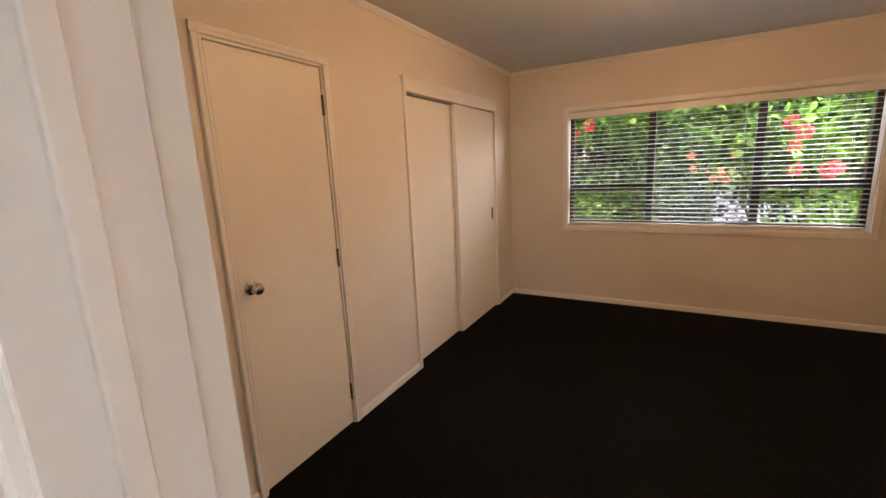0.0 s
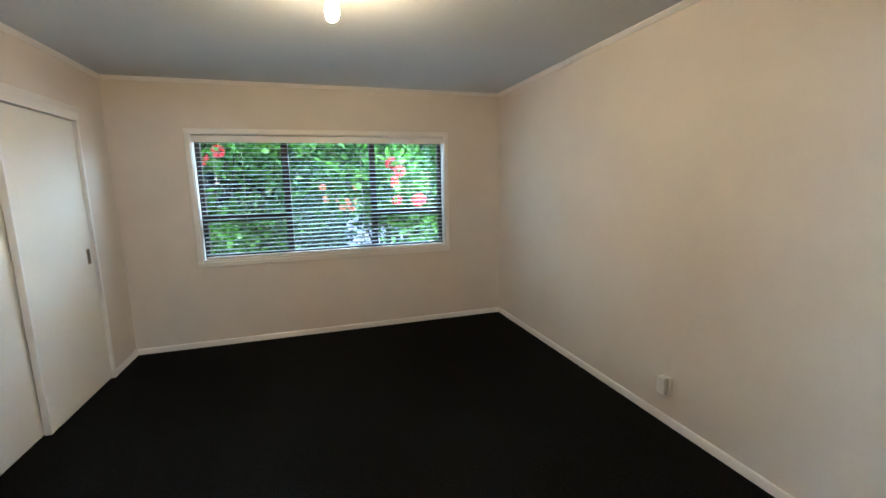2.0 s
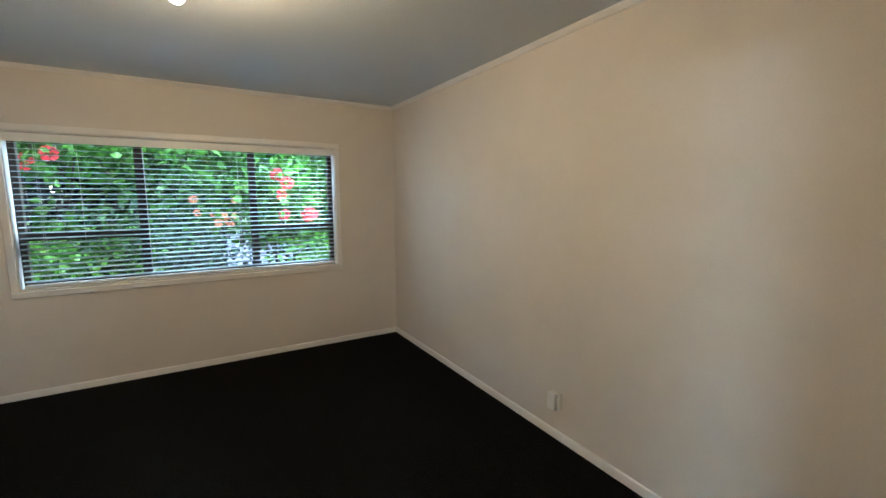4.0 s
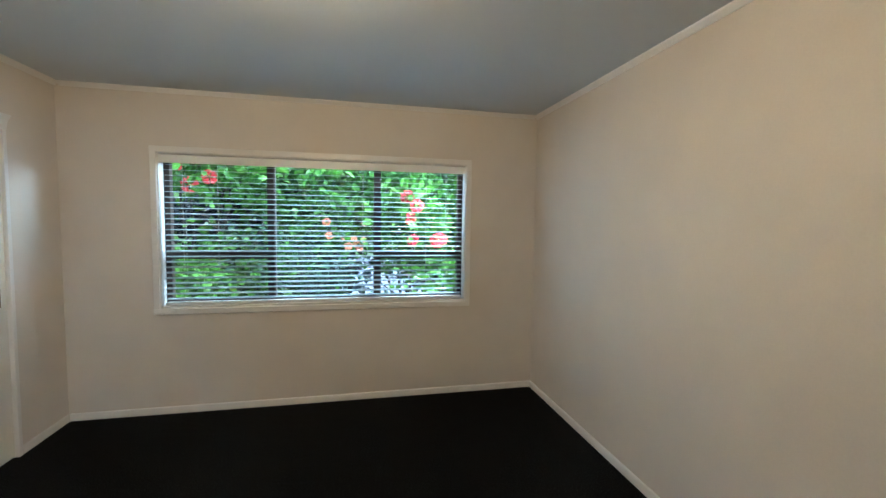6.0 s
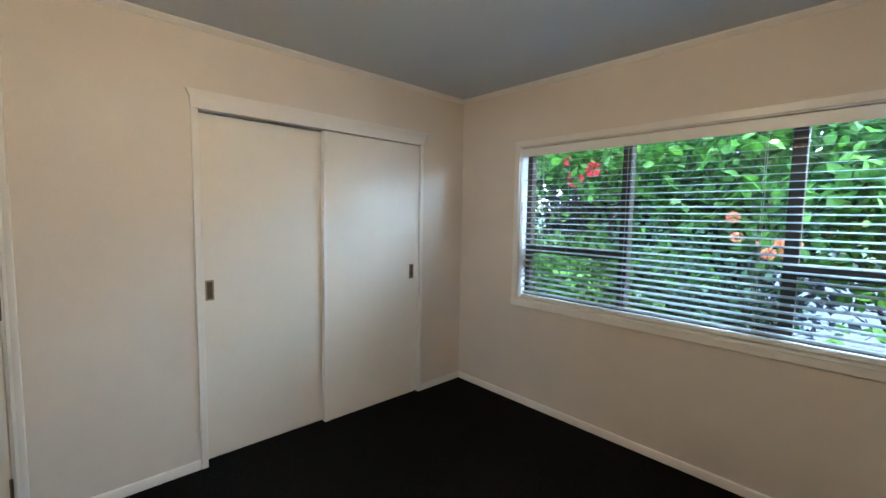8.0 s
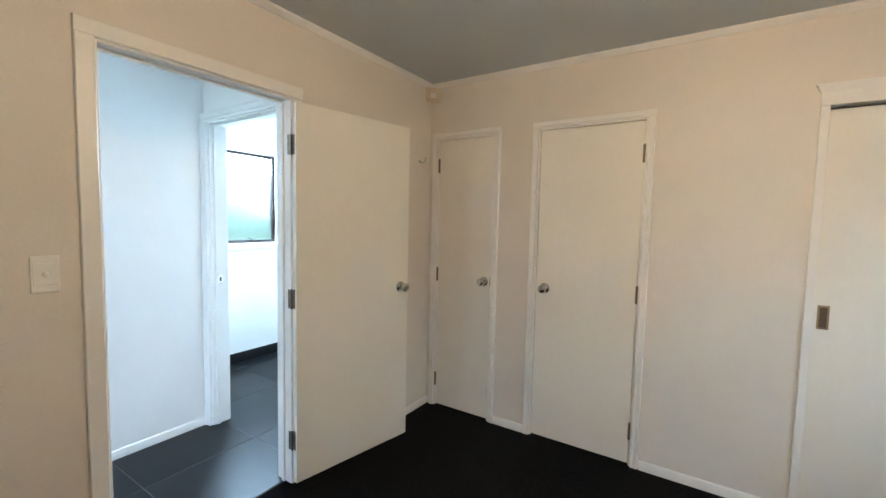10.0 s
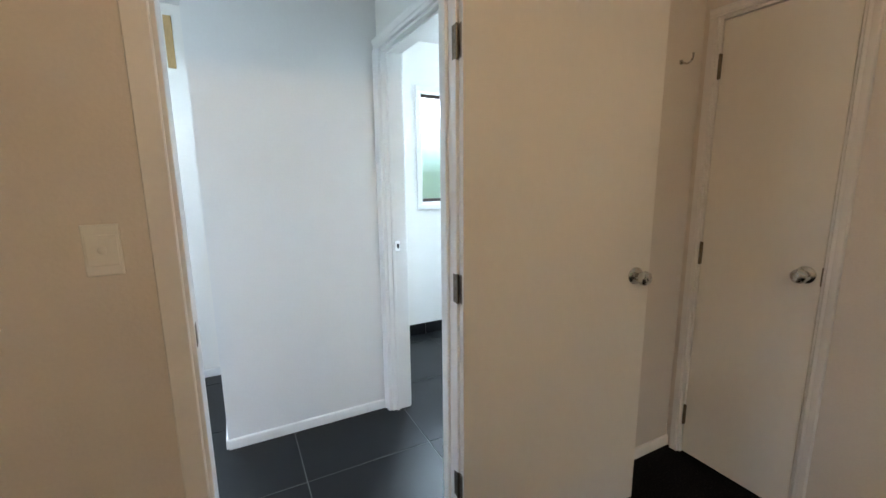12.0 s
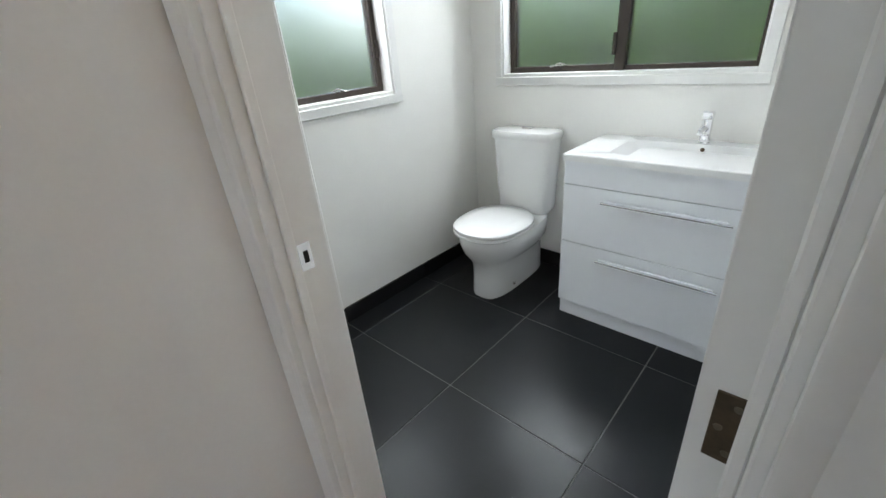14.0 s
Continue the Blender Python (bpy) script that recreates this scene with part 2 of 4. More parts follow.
def lathe(profile, m=Matrix(), seg=24):
    """Turns (radius, height) round the third axis of m."""
    bm = bmesh.new()
    rings = []
    for r, h in profile:
        if r < 1e-6:
            rings.append([bm.verts.new(m @ Vector((0, 0, h)))])
        else:
            rings.append([bm.verts.new(m @ Vector((r * math.cos(k * math.tau / seg), r * math.sin(k * math.tau / seg), h))) for k in range(seg)])
    for a, b in zip(rings, rings[1:]):
        for k in range(seg):
            j = (k + 1) % seg
            q = [a[k % len(a)], a[j % len(a)], b[j % len(b)], b[k % len(b)]]
            q = list(dict.fromkeys(q))
            if len(q) > 2:
                bm.faces.new(q)
    for ring in (rings[0], rings[-1]):
        if len(ring) > 2:
            bm.faces.new(ring)
    bmesh.ops.recalc_face_normals(bm, faces=bm.faces)
    return bm


def tube(points, radii, seg=8, bm=None):
    """A tapered tube along a line of points."""
    bm = bm or bmesh.new()
    pts = [Vector(p) for p in points]
    radii = radii if isinstance(radii, (list, tuple)) else [radii] * len(pts)
    rings, ref = [], Vector((0.31, 0.17, 0.93)).normalized()
    for i, p in enumerate(pts):
        d = (pts[min(i + 1, len(pts) - 1)] - pts[max(i - 1, 0)]).normalized()
        if abs(d.dot(ref)) > 0.95:
            ref = Vector((1, 0, 0))
        s = d.cross(ref).normalized()
        ref = s.cross(d).normalized()
        rings.append([bm.verts.new(p + radii[i] * (math.cos(k * math.tau / seg) * s + math.sin(k * math.tau / seg) * ref)) for k in range(seg)])
    for a, b in zip(rings, rings[1:]):
        for k in range(seg):
            bm.faces.new((a[k], a[(k + 1) % seg], b[(k + 1) % seg], b[k]))
    bm.faces.new(rings[0][::-1])
    bm.faces.new(rings[-1])
    return bm


def arc(c, a, b, r, start, end, n=8):
    """Points of an arc round c in the plane of the unit vectors a and b."""
    c, a, b = Vector(c), Vector(a), Vector(b)
    return [c + r * (math.cos(radians(start + (end - start) * k / n)) * a + math.sin(radians(start + (end - start) * k / n)) * b) for k in range(n + 1)]


def loft(rings, cap=True):
    bm = bmesh.new()
    vs = [[bm.verts.new(p) for p in ring] for ring in rings]
    for a, b in zip(vs, vs[1:]):
        for k in range(len(a)):
            j = (k + 1) % len(a)
            bm.faces.new((a[k], a[j], b[j], b[k]))
    if cap:
        bm.faces.new(vs[0])
        bm.faces.new(vs[-1])
    bmesh.ops.recalc_face_normals(bm, faces=bm.faces)
    return bm


def pierced(along, a0, a1, t0, t1, z0, z1, holes=()):
    """A wall along "x" or "y" from a0 to a1, from t0 to t1 thick, with holes (a, b, low, high) through it."""
    xs = sorted({a0, a1, *(h[0] for h in holes), *(h[1] for h in holes)})
    zs = sorted({z0, z1, *(h[2] for h in holes), *(h[3] for h in holes)})
    full = lambda i, k: 0 <= i < len(xs) - 1 and 0 <= k < len(zs) - 1 and not any(
        h[0] <= (xs[i] + xs[i + 1]) / 2 <= h[1] and h[2] <= (zs[k] + zs[k + 1]) / 2 <= h[3] for h in holes)
    bm, made = bmesh.new(), {}

    def v(a, t, z):
        key = (round(a, 5), round(t, 5), round(z, 5))
        if key not in made:
            made[key] = bm.verts.new((a, t, z) if along == "x" else (t, a, z))
        return made[key]

    for i in range(len(xs) - 1):
        for k in range(len(zs) - 1):
            if not full(i, k):
                continue
            a, b, lo, hi = xs[i], xs[i + 1], zs[k], zs[k + 1]
            for t in (t0, t1):
                bm.faces.new((v(a, t, lo), v(b, t, lo), v(b, t, hi), v(a, t, hi)))
            for dead, q in ((full(i - 1, k), [(a, lo), (a, hi)]), (full(i + 1, k), [(b, lo), (b, hi)]),
                            (full(i, k - 1), [(a, lo), (b, lo)]), (full(i, k + 1), [(a, hi), (b, hi)])):
                if not dead:
                    (p, r), (s, u) = q
                    bm.faces.new((v(p, t0, r), v(s, t0, u), v(s, t1, u), v(p, t1, r)))
    bmesh.ops.recalc_face_normals(bm, faces=bm.faces)
    return bm


def structure(name, bm, material, label, category, smooth=None):
    return tagged(part(name, bm, material, None, smooth=smooth), label, category, kind="structure")

# ---------------------------------------------------------------- the plan
XL, XR, YF, YB, H = 0.0, 3.60, 0.565, 4.81, 2.42     # bedroom
YH = 0.465                                            # hall face of the wall with the bedroom door
BX, BY = -0.76, -1.41                                 # bathroom: far wall, window wall
PX0, PX1 = 1.035, 1.145                               # partition between bathroom and hall
HY = -0.454                                           # hall wall opposite the bedroom door
HX = 2.018                                            # where that wall ends at the laundry alcove
HE = 3.80                                             # end of the hall, unseen
T = 0.14                                              # outside walls
MD = (1.235, 2.015)                                   # bedroom door opening
BD = (-0.388, 0.352)                                  # bathroom door opening
D1, D2, CL = (1.420, 2.035), (0.640, 1.095), (2.790, 4.335)
DT = 2.015
W1 = (0.62, 2.962, 0.815, 1.965)                      # bedroom window opening
W2 = (-0.092, 0.470, 1.150, 2.045)                    # bathroom side window
W3 = (-1.180, 0.060, 1.160, 2.045)                    # bathroom back window
W4 = (2.22, 3.05, 1.165, 2.02)                        # laundry window

# ---------------------------------------------------------------- floors, walls, ceilings
floor_1 = structure("floor_1", box(-0.72, XR + 0.05, 0.515, YB + 0.05, -0.06, 0.0), carpet, "charcoal black cut-pile carpet over the whole bedroom", "floor")
floor_2 = structure("floor_2", box(BX - 0.05, HE + 0.05, BY - 0.05, 0.515, -0.06, -0.0022), grout, "grey grout bed under dark slate-look floor tiles", "floor")

structure("wall_left", pierced("y", YH + 0.1, YB, -0.10, XL, 0.0, H, [(*D1, -1, DT), (*D2, -1, DT), (*CL, -1, 2.005)]), wall_paint,
          "warm off-white textured bedroom wall with two doors and a wardrobe opening", "wall")
structure("wall_right", pierced("y", YF, YB, XR, XR + 0.10, 0.0, H), wall_paint, "plain warm off-white textured bedroom wall", "wall")
structure("wall_back", pierced("x", -0.80, XR + 0.10, YB, YB + T, -0.5, H, [W1]), wall_paint, "warm off-white bedroom wall with a wide window", "wall")
structure("wall_front", pierced("x", BX, XR + 0.10, YH + 0.004, YF, 0.0, H, [(*MD, -1, DT)]), wall_paint, "warm off-white bedroom wall with the entrance door", "wall")
structure("wall_hall_north", pierced("x", BX, HE, YH - 0.012, YH + 0.004, 0.0, H, [(*MD, -1, DT)]), hall_paint, "white painted hall lining beside the bedroom door", "wall")
structure("wall_hall_south", pierced("x", PX1, HX, HY - 0.09, HY, 0.0, H), hall_paint, "white painted hall wall facing the bedroom door", "wall")
structure("wall_hall_far", pierced("x", 3.40, HE, HY - 0.09, HY, 0.0, H), hall_paint, "white painted hall wall past the laundry alcove", "wall")
structure("wall_alcove_west", pierced("y", BY, HY - 0.09, HX - 0.09, HX, 0.0, H), hall_paint, "white painted side wall of the laundry alcove", "wall")
structure("wall_alcove_east", pierced("y", BY, HY - 0.09, 3.40, 3.49, 0.0, H), hall_paint, "white painted side wall of the laundry alcove", "wall")
structure("wall_bathroom", pierced("y", BY, YH - 0.012, PX0, PX1, 0.0, H, [(*BD, -1, DT)]), bath_paint, "white painted partition with the bathroom doorway", "wall")
structure("wall_south", pierced("x", BX - T, HE + T, BY - T, BY, -0.5, H, [W2, W4]), bath_paint, "white painted outside wall with bathroom and laundry windows", "wall")
structure("wall_west", pierced("y", BY, YH + 0.1, BX - T, BX, -0.5, H, [W3]), bath_paint, "white painted bathroom wall with a frosted window", "wall")
structure("wall_wardrobe", pierced("y", YH + 0.1, YB, -0.80, -0.70, -0.5, H), outer_wall, "plain wall behind the wardrobe and cupboards", "wall")
# The opening in this unseen wall is added to light the hall.
structure("wall_hall_end", pierced("y", BY, YH + 0.1, HE, HE + T, -0.5, H, [(-0.43, 0.43, 0.02, 2.25)]), hall_paint, "unseen white hall end wall with a full-height glazed opening added to let in light", "wall")
structure("wall_hall_outer", pierced("x", XR + 0.10, HE, YH + 0.004, YF, -0.5, H), outer_wall, "plain outside wall beside the hall", "wall")
structure("ceiling", box(-0.80, XR + 0.1, YF - 0.05, YB + T, H, H + 0.1), ceiling_skylit_paint, "flat white painted bedroom ceiling with daylight's blue-grey put into its colour", "ceiling")
structure("ceiling_hall", box(BX - T, HE + T, BY - T, YF - 0.05, H, H + 0.1), hall_paint, "flat white hall and bathroom ceiling", "ceiling")

ARCH = [(0, 0), (0, 0.010), (0.004, 0.0135), (0.016, 0.0135), (0.020, 0.0115), (0.040, 0.016), (0.050, 0.016), (0.056, 0.010), (0.056, 0)]
DEEP = [(0, 0), (0, 0.018), (0.005, 0.022), (0.017, 0.022), (0.021, 0.019), (0.038, 0.029), (0.050, 0.030), (0.056, 0.024), (0.056, 0)]
PLAIN = [(0, 0), (0, 0.014), (0.003, 0.017), (0.053, 0.017), (0.056, 0.014), (0.056, 0)]
SKIRT = [(0, 0), (0.012, 0), (0.012, 0.044), (0.009, 0.050), (0.004, 0.053), (0, 0.053)]
CORNICE = [(0, 0), (0.030, 0), (0.030, -0.006), (0.022, -0.013), (0.013, -0.022), (0.007, -0.030), (0, -0.030)]


def squeeze(profile, width):
    return [(u * width / 0.056, v) for u, v in profile]


def casing(parent, along, face, out, a, b, top, material, width=0.056, outline=ARCH, bottom=0.0, sill=False, left=True, right=True, r=0.008):
    """Architraves round an opening from a to b: face is the wall's plane, out the way (1 or -1) it faces."""
    w = width
    at = (lambda p, z: (p, face, z)) if along == "x" else (lambda p, z: (face, p, z))
    way = Vector((1, 0, 0)) if along == "x" else Vector((0, 1, 0))
    nor = Vector((0, out, 0)) if along == "x" else Vector((out, 0, 0))
    up = Vector((0, 0, 1))
    prof = squeeze(outline, w)
    for use, p, s in ((left, a - r, -1), (right, b + r, 1)):
        if not use:
            continue
        m = axes(at(p, bottom), way * s, nor)
        length = top + r - bottom
        if (way * s).cross(nor).z < 0:
            m = axes(at(p, top + r), way * s, nor)
        part("architrave", prism(prof, m, length), material, parent, smooth=40)
    for use, z, s in ((True, top + r, 1), (sill, bottom, -1)):
        if not use:
            continue
        length = b - a + 2 * r + 2 * w
        cross = (up * s).cross(nor)
        p = a - r - w if cross.dot(way) > 0 else b + r + w
        part("architrave", prism(prof, axes(at(p, z), up * s, nor), length), material, parent, smooth=40)


def skirting(name, along, face, out, a, b, material, label):
    way = Vector((1, 0, 0)) if along == "x" else Vector((0, 1, 0))
    nor = Vector((0, out, 0)) if along == "x" else Vector((out, 0, 0))
    flip = nor.cross(Vector((0, 0, 1))).dot(way) > 0
    p = a if flip else b
    at = (p, face, 0) if along == "x" else (face, p, 0)
    return structure(name, prism(SKIRT, axes(at, nor, (0, 0, 1)), b - a), material, label, "skirting board", smooth=40)


def cornice(along, face, out, a, b):
    way = Vector((1, 0, 0)) if along == "x" else Vector((0, 1, 0))
    nor = Vector((0, out, 0)) if along == "x" else Vector((out, 0, 0))
    flip = nor.cross(Vector((0, 0, 1))).dot(way) > 0
    p = a if flip else b
    at = (p, face, H) if along == "x" else (face, p, H)
    structure("trim", prism(CORNICE, axes(at, nor, (0, 0, 1)), b - a), trim_paint, "small white-painted scotia moulding under the bedroom ceiling", "cornice", smooth=50)


cornice("y", XL, 1, YF, YB)
cornice("y", XR, -1, YF, YB)
cornice("x", YB, -1, XL + 0.03, XR - 0.03)
cornice("x", YF, 1, XL + 0.03, XR - 0.03)
low = "low white-painted skirting board along the bedroom carpet"
skirting("baseboard", "y", XR, -1, YF, YB, trim_paint, low)
skirting("baseboard", "x", YB, -1, XL + 0.012, XR - 0.012, trim_paint, low)
skirting("baseboard", "y", XL, 1, CL[1] + 0.033, YB - 0.012, trim_paint, low)
skirting("baseboard", "y", XL, 1, D1[1] + 0.055, CL[0] - 0.033, trim_paint, low)
skirting("baseboard", "y", XL, 1, D2[1] + 0.052, D1[0] - 0.053, trim_paint, low)
skirting("baseboard", "x", YF, 1, XL, MD[0] - 0.068, trim_paint, low)
skirting("baseboard", "x", YF, 1, MD[1] + 0.068, XR - 0.012, trim_paint, low)
lowh = "low white-painted skirting board above dark hall tiles"
skirting("baseboard", "x", HY, 1, PX1 + 0.012, HX, hall_trim, lowh)
skirting("baseboard", "x", BY, 1, HX, 3.40, hall_trim, lowh)
skirting("baseboard", "y", HX, 1, BY + 0.012, HY, hall_trim, lowh)
skirting("baseboard", "x", YH - 0.012, -1, MD[1] + 0.07, HE, hall_trim, lowh)


# ---------------------------------------------------------------- doors
def knuckle(leaf=0.0):
    """The knuckle of a butt hinge along z at the origin, with a strip of its leaf along x."""
    bm = bmesh.new()
    for k in range(5):
        z = -0.05 + 0.02 * k
        tube([(0, 0, z + 0.0006), (0, 0, z + 0.0194)], 0.0056, 10, bm)
    tube([(0, 0, -0.053), (0, 0, 0.053)], 0.0035, 8, bm)
    if leaf:
        box(-leaf, leaf, -0.0045, -0.002, -0.05, 0.05, 0.0006, 1, bm)
    return bm


def knob(parent, at, out, lock=False):
    """A round satin-steel knob on its rose; out is the way it stands off the door."""
    out = Vector(out)
    side = out.cross(Vector((0, 0, 1))).normalized()
    m = axes(at, side, out.cross(side))
    body = part("door_knob", lathe([(0.011, 0.006), (0.0105, 0.024), (0.014, 0.030), (0.023, 0.037), (0.0272, 0.047), (0.0265, 0.057), (0.021, 0.064), (0.012, 0.0668), (0, 0.067)], m), steel, parent, "round satin steel knob", smooth=40)
    part("rose", lathe([(0.0, 0.0), (0.033, 0.0), (0.033, 0.004), (0.030, 0.007), (0.016, 0.010), (0.0105, 0.012)], m), steel, body, smooth=40)
    if lock:
        part("snib", lathe([(0.006, 0.0672), (0.006, 0.069), (0.004, 0.070), (0, 0.070)], m, 12), steel, body, smooth=40)
    return body


def door_frame(name, along, a, b, t0, t1, top, material, label, stop=None, both=True):
    """Jambs, head and stops lining an opening."""
    ob = thing(name, label=label, category="door frame", kind="structure")
    sw = (lambda p0, p1, q0, q1, z0, z1, bev: box(p0, p1, q0, q1, z0, z1, bev, 1)) if along == "x" else (
        lambda p0, p1, q0, q1, z0, z1, bev: box(q0, q1, p0, p1, z0, z1, bev, 1))
    part("jamb", sw(a - 0.010, a + 0.003, t0 - 0.002, t1 + 0.002, 0, top + 0.008, 0.0015), material, ob)
    part("jamb", sw(b - 0.003, b + 0.010, t0 - 0.002, t1 + 0.002, 0, top + 0.008, 0.0015), material, ob)
    part("head", sw(a + 0.003, b - 0.003, t0 - 0.002, t1 + 0.002, top - 0.003, top + 0.010, 0.0015), material, ob)
    if stop:
        s0, s1 = stop
        part("door_stop", sw(a + 0.003, a + 0.015, s0, s1, 0, top - 0.003, 0.002), material, ob)
        if both:
            part("door_stop", sw(b - 0.015, b - 0.003, s0, s1, 0, top - 0.003, 0.002), material, ob)
        part("door_stop", sw(a + 0.015, b - 0.015, s0, s1, top - 0.015, top - 0.003, 0.002), material, ob)
    return ob


# cupboard doors in the left wall
def cupboard_door(name, span, hinge_at_end, knob_y, label):
    a, b = span
    f = door_frame("door_frame", "y", a, b, -0.10, 0.0, DT, trim_paint, "white-painted timber frame round a closed bedroom door", (-0.062, -0.042))
    casing(f, "y", 0.0, 1, a, b, DT, trim_paint, width=0.040)
    d = thing(name, (0, 0, 0), label=label, category="door", kind="structure")
    part("leaf", box(-0.040, -0.004, a + 0.007, b - 0.006, 0.012, DT - 0.008, 0.002, 2), door_paint, d)
    knob(d, (-0.004, knob_y, 1.0), (1, 0, 0))
    y = b - 0.0045 if hinge_at_end else a + 0.0055
    for z in (0.21, 1.02, 1.825):
        h = part("hinge", knuckle(0.008), hinge_metal, d, "dull bronze butt hinge", smooth=40)
        h.matrix_basis = pose(0.002, y, z, 0, 0, -90)
    if not hinge_at_end:
        part("latch", box(-0.012, -0.002, b - 0.009, b - 0.0025, 0.965, 1.035, 0.001, 1), hinge_metal, d)
    return d


cupboard_door("door_2", D1, True, 1.483, "closed flat cream-white painted door with a round steel knob")
cupboard_door("door_3", D2, False, 1.040, "closed narrow cream-white painted door with a round steel knob")

# bedroom entrance
mf = door_frame("door_frame", "x", *MD, YH - 0.012, YF, DT, trim_paint, "white-painted timber frame of the open bedroom doorway", (YH + 0.030, YH + 0.052), False)
casing(mf, "x", YF, 1, *MD, DT, trim_paint, width=0.056, outline=PLAIN, left=False)
part("architrave", box(MD[0] - 0.064, MD[0] - 0.008, YF, YF + 0.005, 0.0, DT + 0.008, 0.001, 1), trim_paint, mf)
casing(mf, "x", YH - 0.012, -1, *MD, DT, hall_trim, width=0.060)
part("strike_plate", box(MD[1] - 0.0045, MD[1] - 0.002, YF - 0.045, YF - 0.012, 0.945, 1.005, 0.001, 1), hinge_metal, mf, "small bronze strike plate")
door_1 = thing("door_1", (1.242, YF + 0.036, 0), 180 - 10.4, label="cream-white flat bedroom door standing wide open against the wall", category="door", kind="structure")
part("leaf", box(0.009, 0.773, -0.001, 0.034, 0.014, 2.000, 0.002, 2), door_paint, door_1)
knob(door_1, (0.708, -0.001, 0.998), (0, -1, 0), True)
knob(door_1, (0.708, 0.034, 0.998), (0, 1, 0))
part("latch_plate", box(0.7725, 0.7745, 0.006, 0.027, 0.96, 1.035, 0.0005, 1), hinge_metal, door_1)
for z in (0.24, 1.0, 1.79):
    h = part("hinge", knuckle(), hinge_metal, door_1, "dull bronze butt hinge", smooth=40)
    h.matrix_basis = pose(0.0, 0.031, z, 0, 0, 0)
    part("hinge_plate", box(0.0070, 0.0095, 0.010, 0.031, z - 0.05, z + 0.05, 0.0006, 1), hinge_metal, door_1, "bronze hinge plate on the door edge")
    part("hinge_plate", box(MD[0] + 0.002, MD[0] + 0.0048, YF - 0.020, YF + 0.004, z - 0.05, z + 0.05, 0.0006, 1), hinge_metal, mf, "bronze hinge plate on the jamb")
    for dz in (-0.034, 0.0, 0.034):
        part("screw", lathe([(0.0038, 0), (0.0038, 0.0007), (0.0018, 0.0012), (0, 0.0012)], axes((MD[0] + 0.0048, YF - 0.008 + 0.004 * (dz == 0), z + dz), (0, 1, 0), (0, 0, 1)), 8), pull_dark, mf)

# bathroom doorway
bf = door_frame("door_frame", "y", *BD, PX0, PX1, DT, hall_trim, "white-painted timber frame of the bathroom doorway", (PX1 - 0.040, PX1 - 0.022))
casing(bf, "y", PX1, 1, *BD, DT, hall_trim, width=0.056, outline=DEEP)
casing(bf, "y", PX0, -1, *BD, DT, hall_trim, width=0.056)
part("strike_plate", box(PX0 + 0.037, PX0 + 0.066, BD[0] + 0.002, BD[0] + 0.0048, 0.965, 1.025, 0.001, 1), chrome, bf, "bright steel strike plate on the jamb")
# Nothing is cut: a black block paints the dark inside of the hole.
part("strike_hole", box(PX0 + 0.045, PX0 + 0.056, BD[0] + 0.0035, BD[0] + 0.0054, 0.982, 1.008, 0.0005, 1), hole_shade, bf)
door_4 = thing("door_4", label="white flat bathroom door swung open into the bathroom", category="door", kind="structure")
part("leaf", box(PX0 - 0.705, PX0 + 0.004, BD[1] - 0.056, BD[1] - 0.008, 0.012, 2.000, 0.002, 2), hall_trim, door_4)
for z in (0.24, 0.985, 1.79):
    hp = part("hinge_plate", box(PX0 + 0.003, PX0 + 0.0062, BD[1] - 0.038, BD[1] - 0.009, z - 0.045, z + 0.045, 0.0008, 1), pull_dark, door_4, "dark bronze hinge plate with three screws")
    for k, dz in enumerate((-0.031, 0.0, 0.031)):
        part("screw", lathe([(0.0042, 0), (0.0042, 0.0008), (0.002, 0.0014), (0, 0.0014)], axes((PX0 + 0.0062, BD[1] - 0.024 + 0.006 * (-1) ** k, z + dz), (0, 1, 0), (0, 0, 1)), 10), hinge_metal, hp)


# ---------------------------------------------------------------- sliding wardrobe
wr = thing("sliding_wardrobe", label="built-in wardrobe with two plain cream-white sliding doors", category="wardrobe")
a, b = CL
part("header", loft([[(0.0, a - 0.030, 1.988), (0.020, a - 0.030, 1.988), (0.020, b + 0.018, 1.988), (0.0, b + 0.018, 1.988)],
                     [(0.0, a - 0.034, 2.045), (0.021, a - 0.034, 2.045), (0.021, b + 0.030, 2.045), (0.0, b + 0.030, 2.045)],
                     [(0.0, a - 0.050, 2.078), (0.030, a - 0.050, 2.078), (0.030, b + 0.046, 2.078), (0.0, b + 0.046, 2.078)],
                     [(0.0, a - 0.052, 2.082), (0.030, a - 0.052, 2.082), (0.030, b + 0.048, 2.082), (0.0, b + 0.048, 2.082)]]), trim_paint, wr, "white-painted header board with flared ends")
part("side_trim", box(-0.095, 0.016, a - 0.030, a + 0.004, 0.0, 1.987, 0.002, 1), trim_paint, wr)
part("side_trim", box(-0.095, 0.016, b - 0.004, b + 0.024, 0.0, 1.987, 0.002, 1), trim_paint, wr)
part("track", box(-0.092, -0.012, a + 0.005, b - 0.005, 1.990, 2.004, 0.001, 1), plastic_white, wr)
mid = 3.52
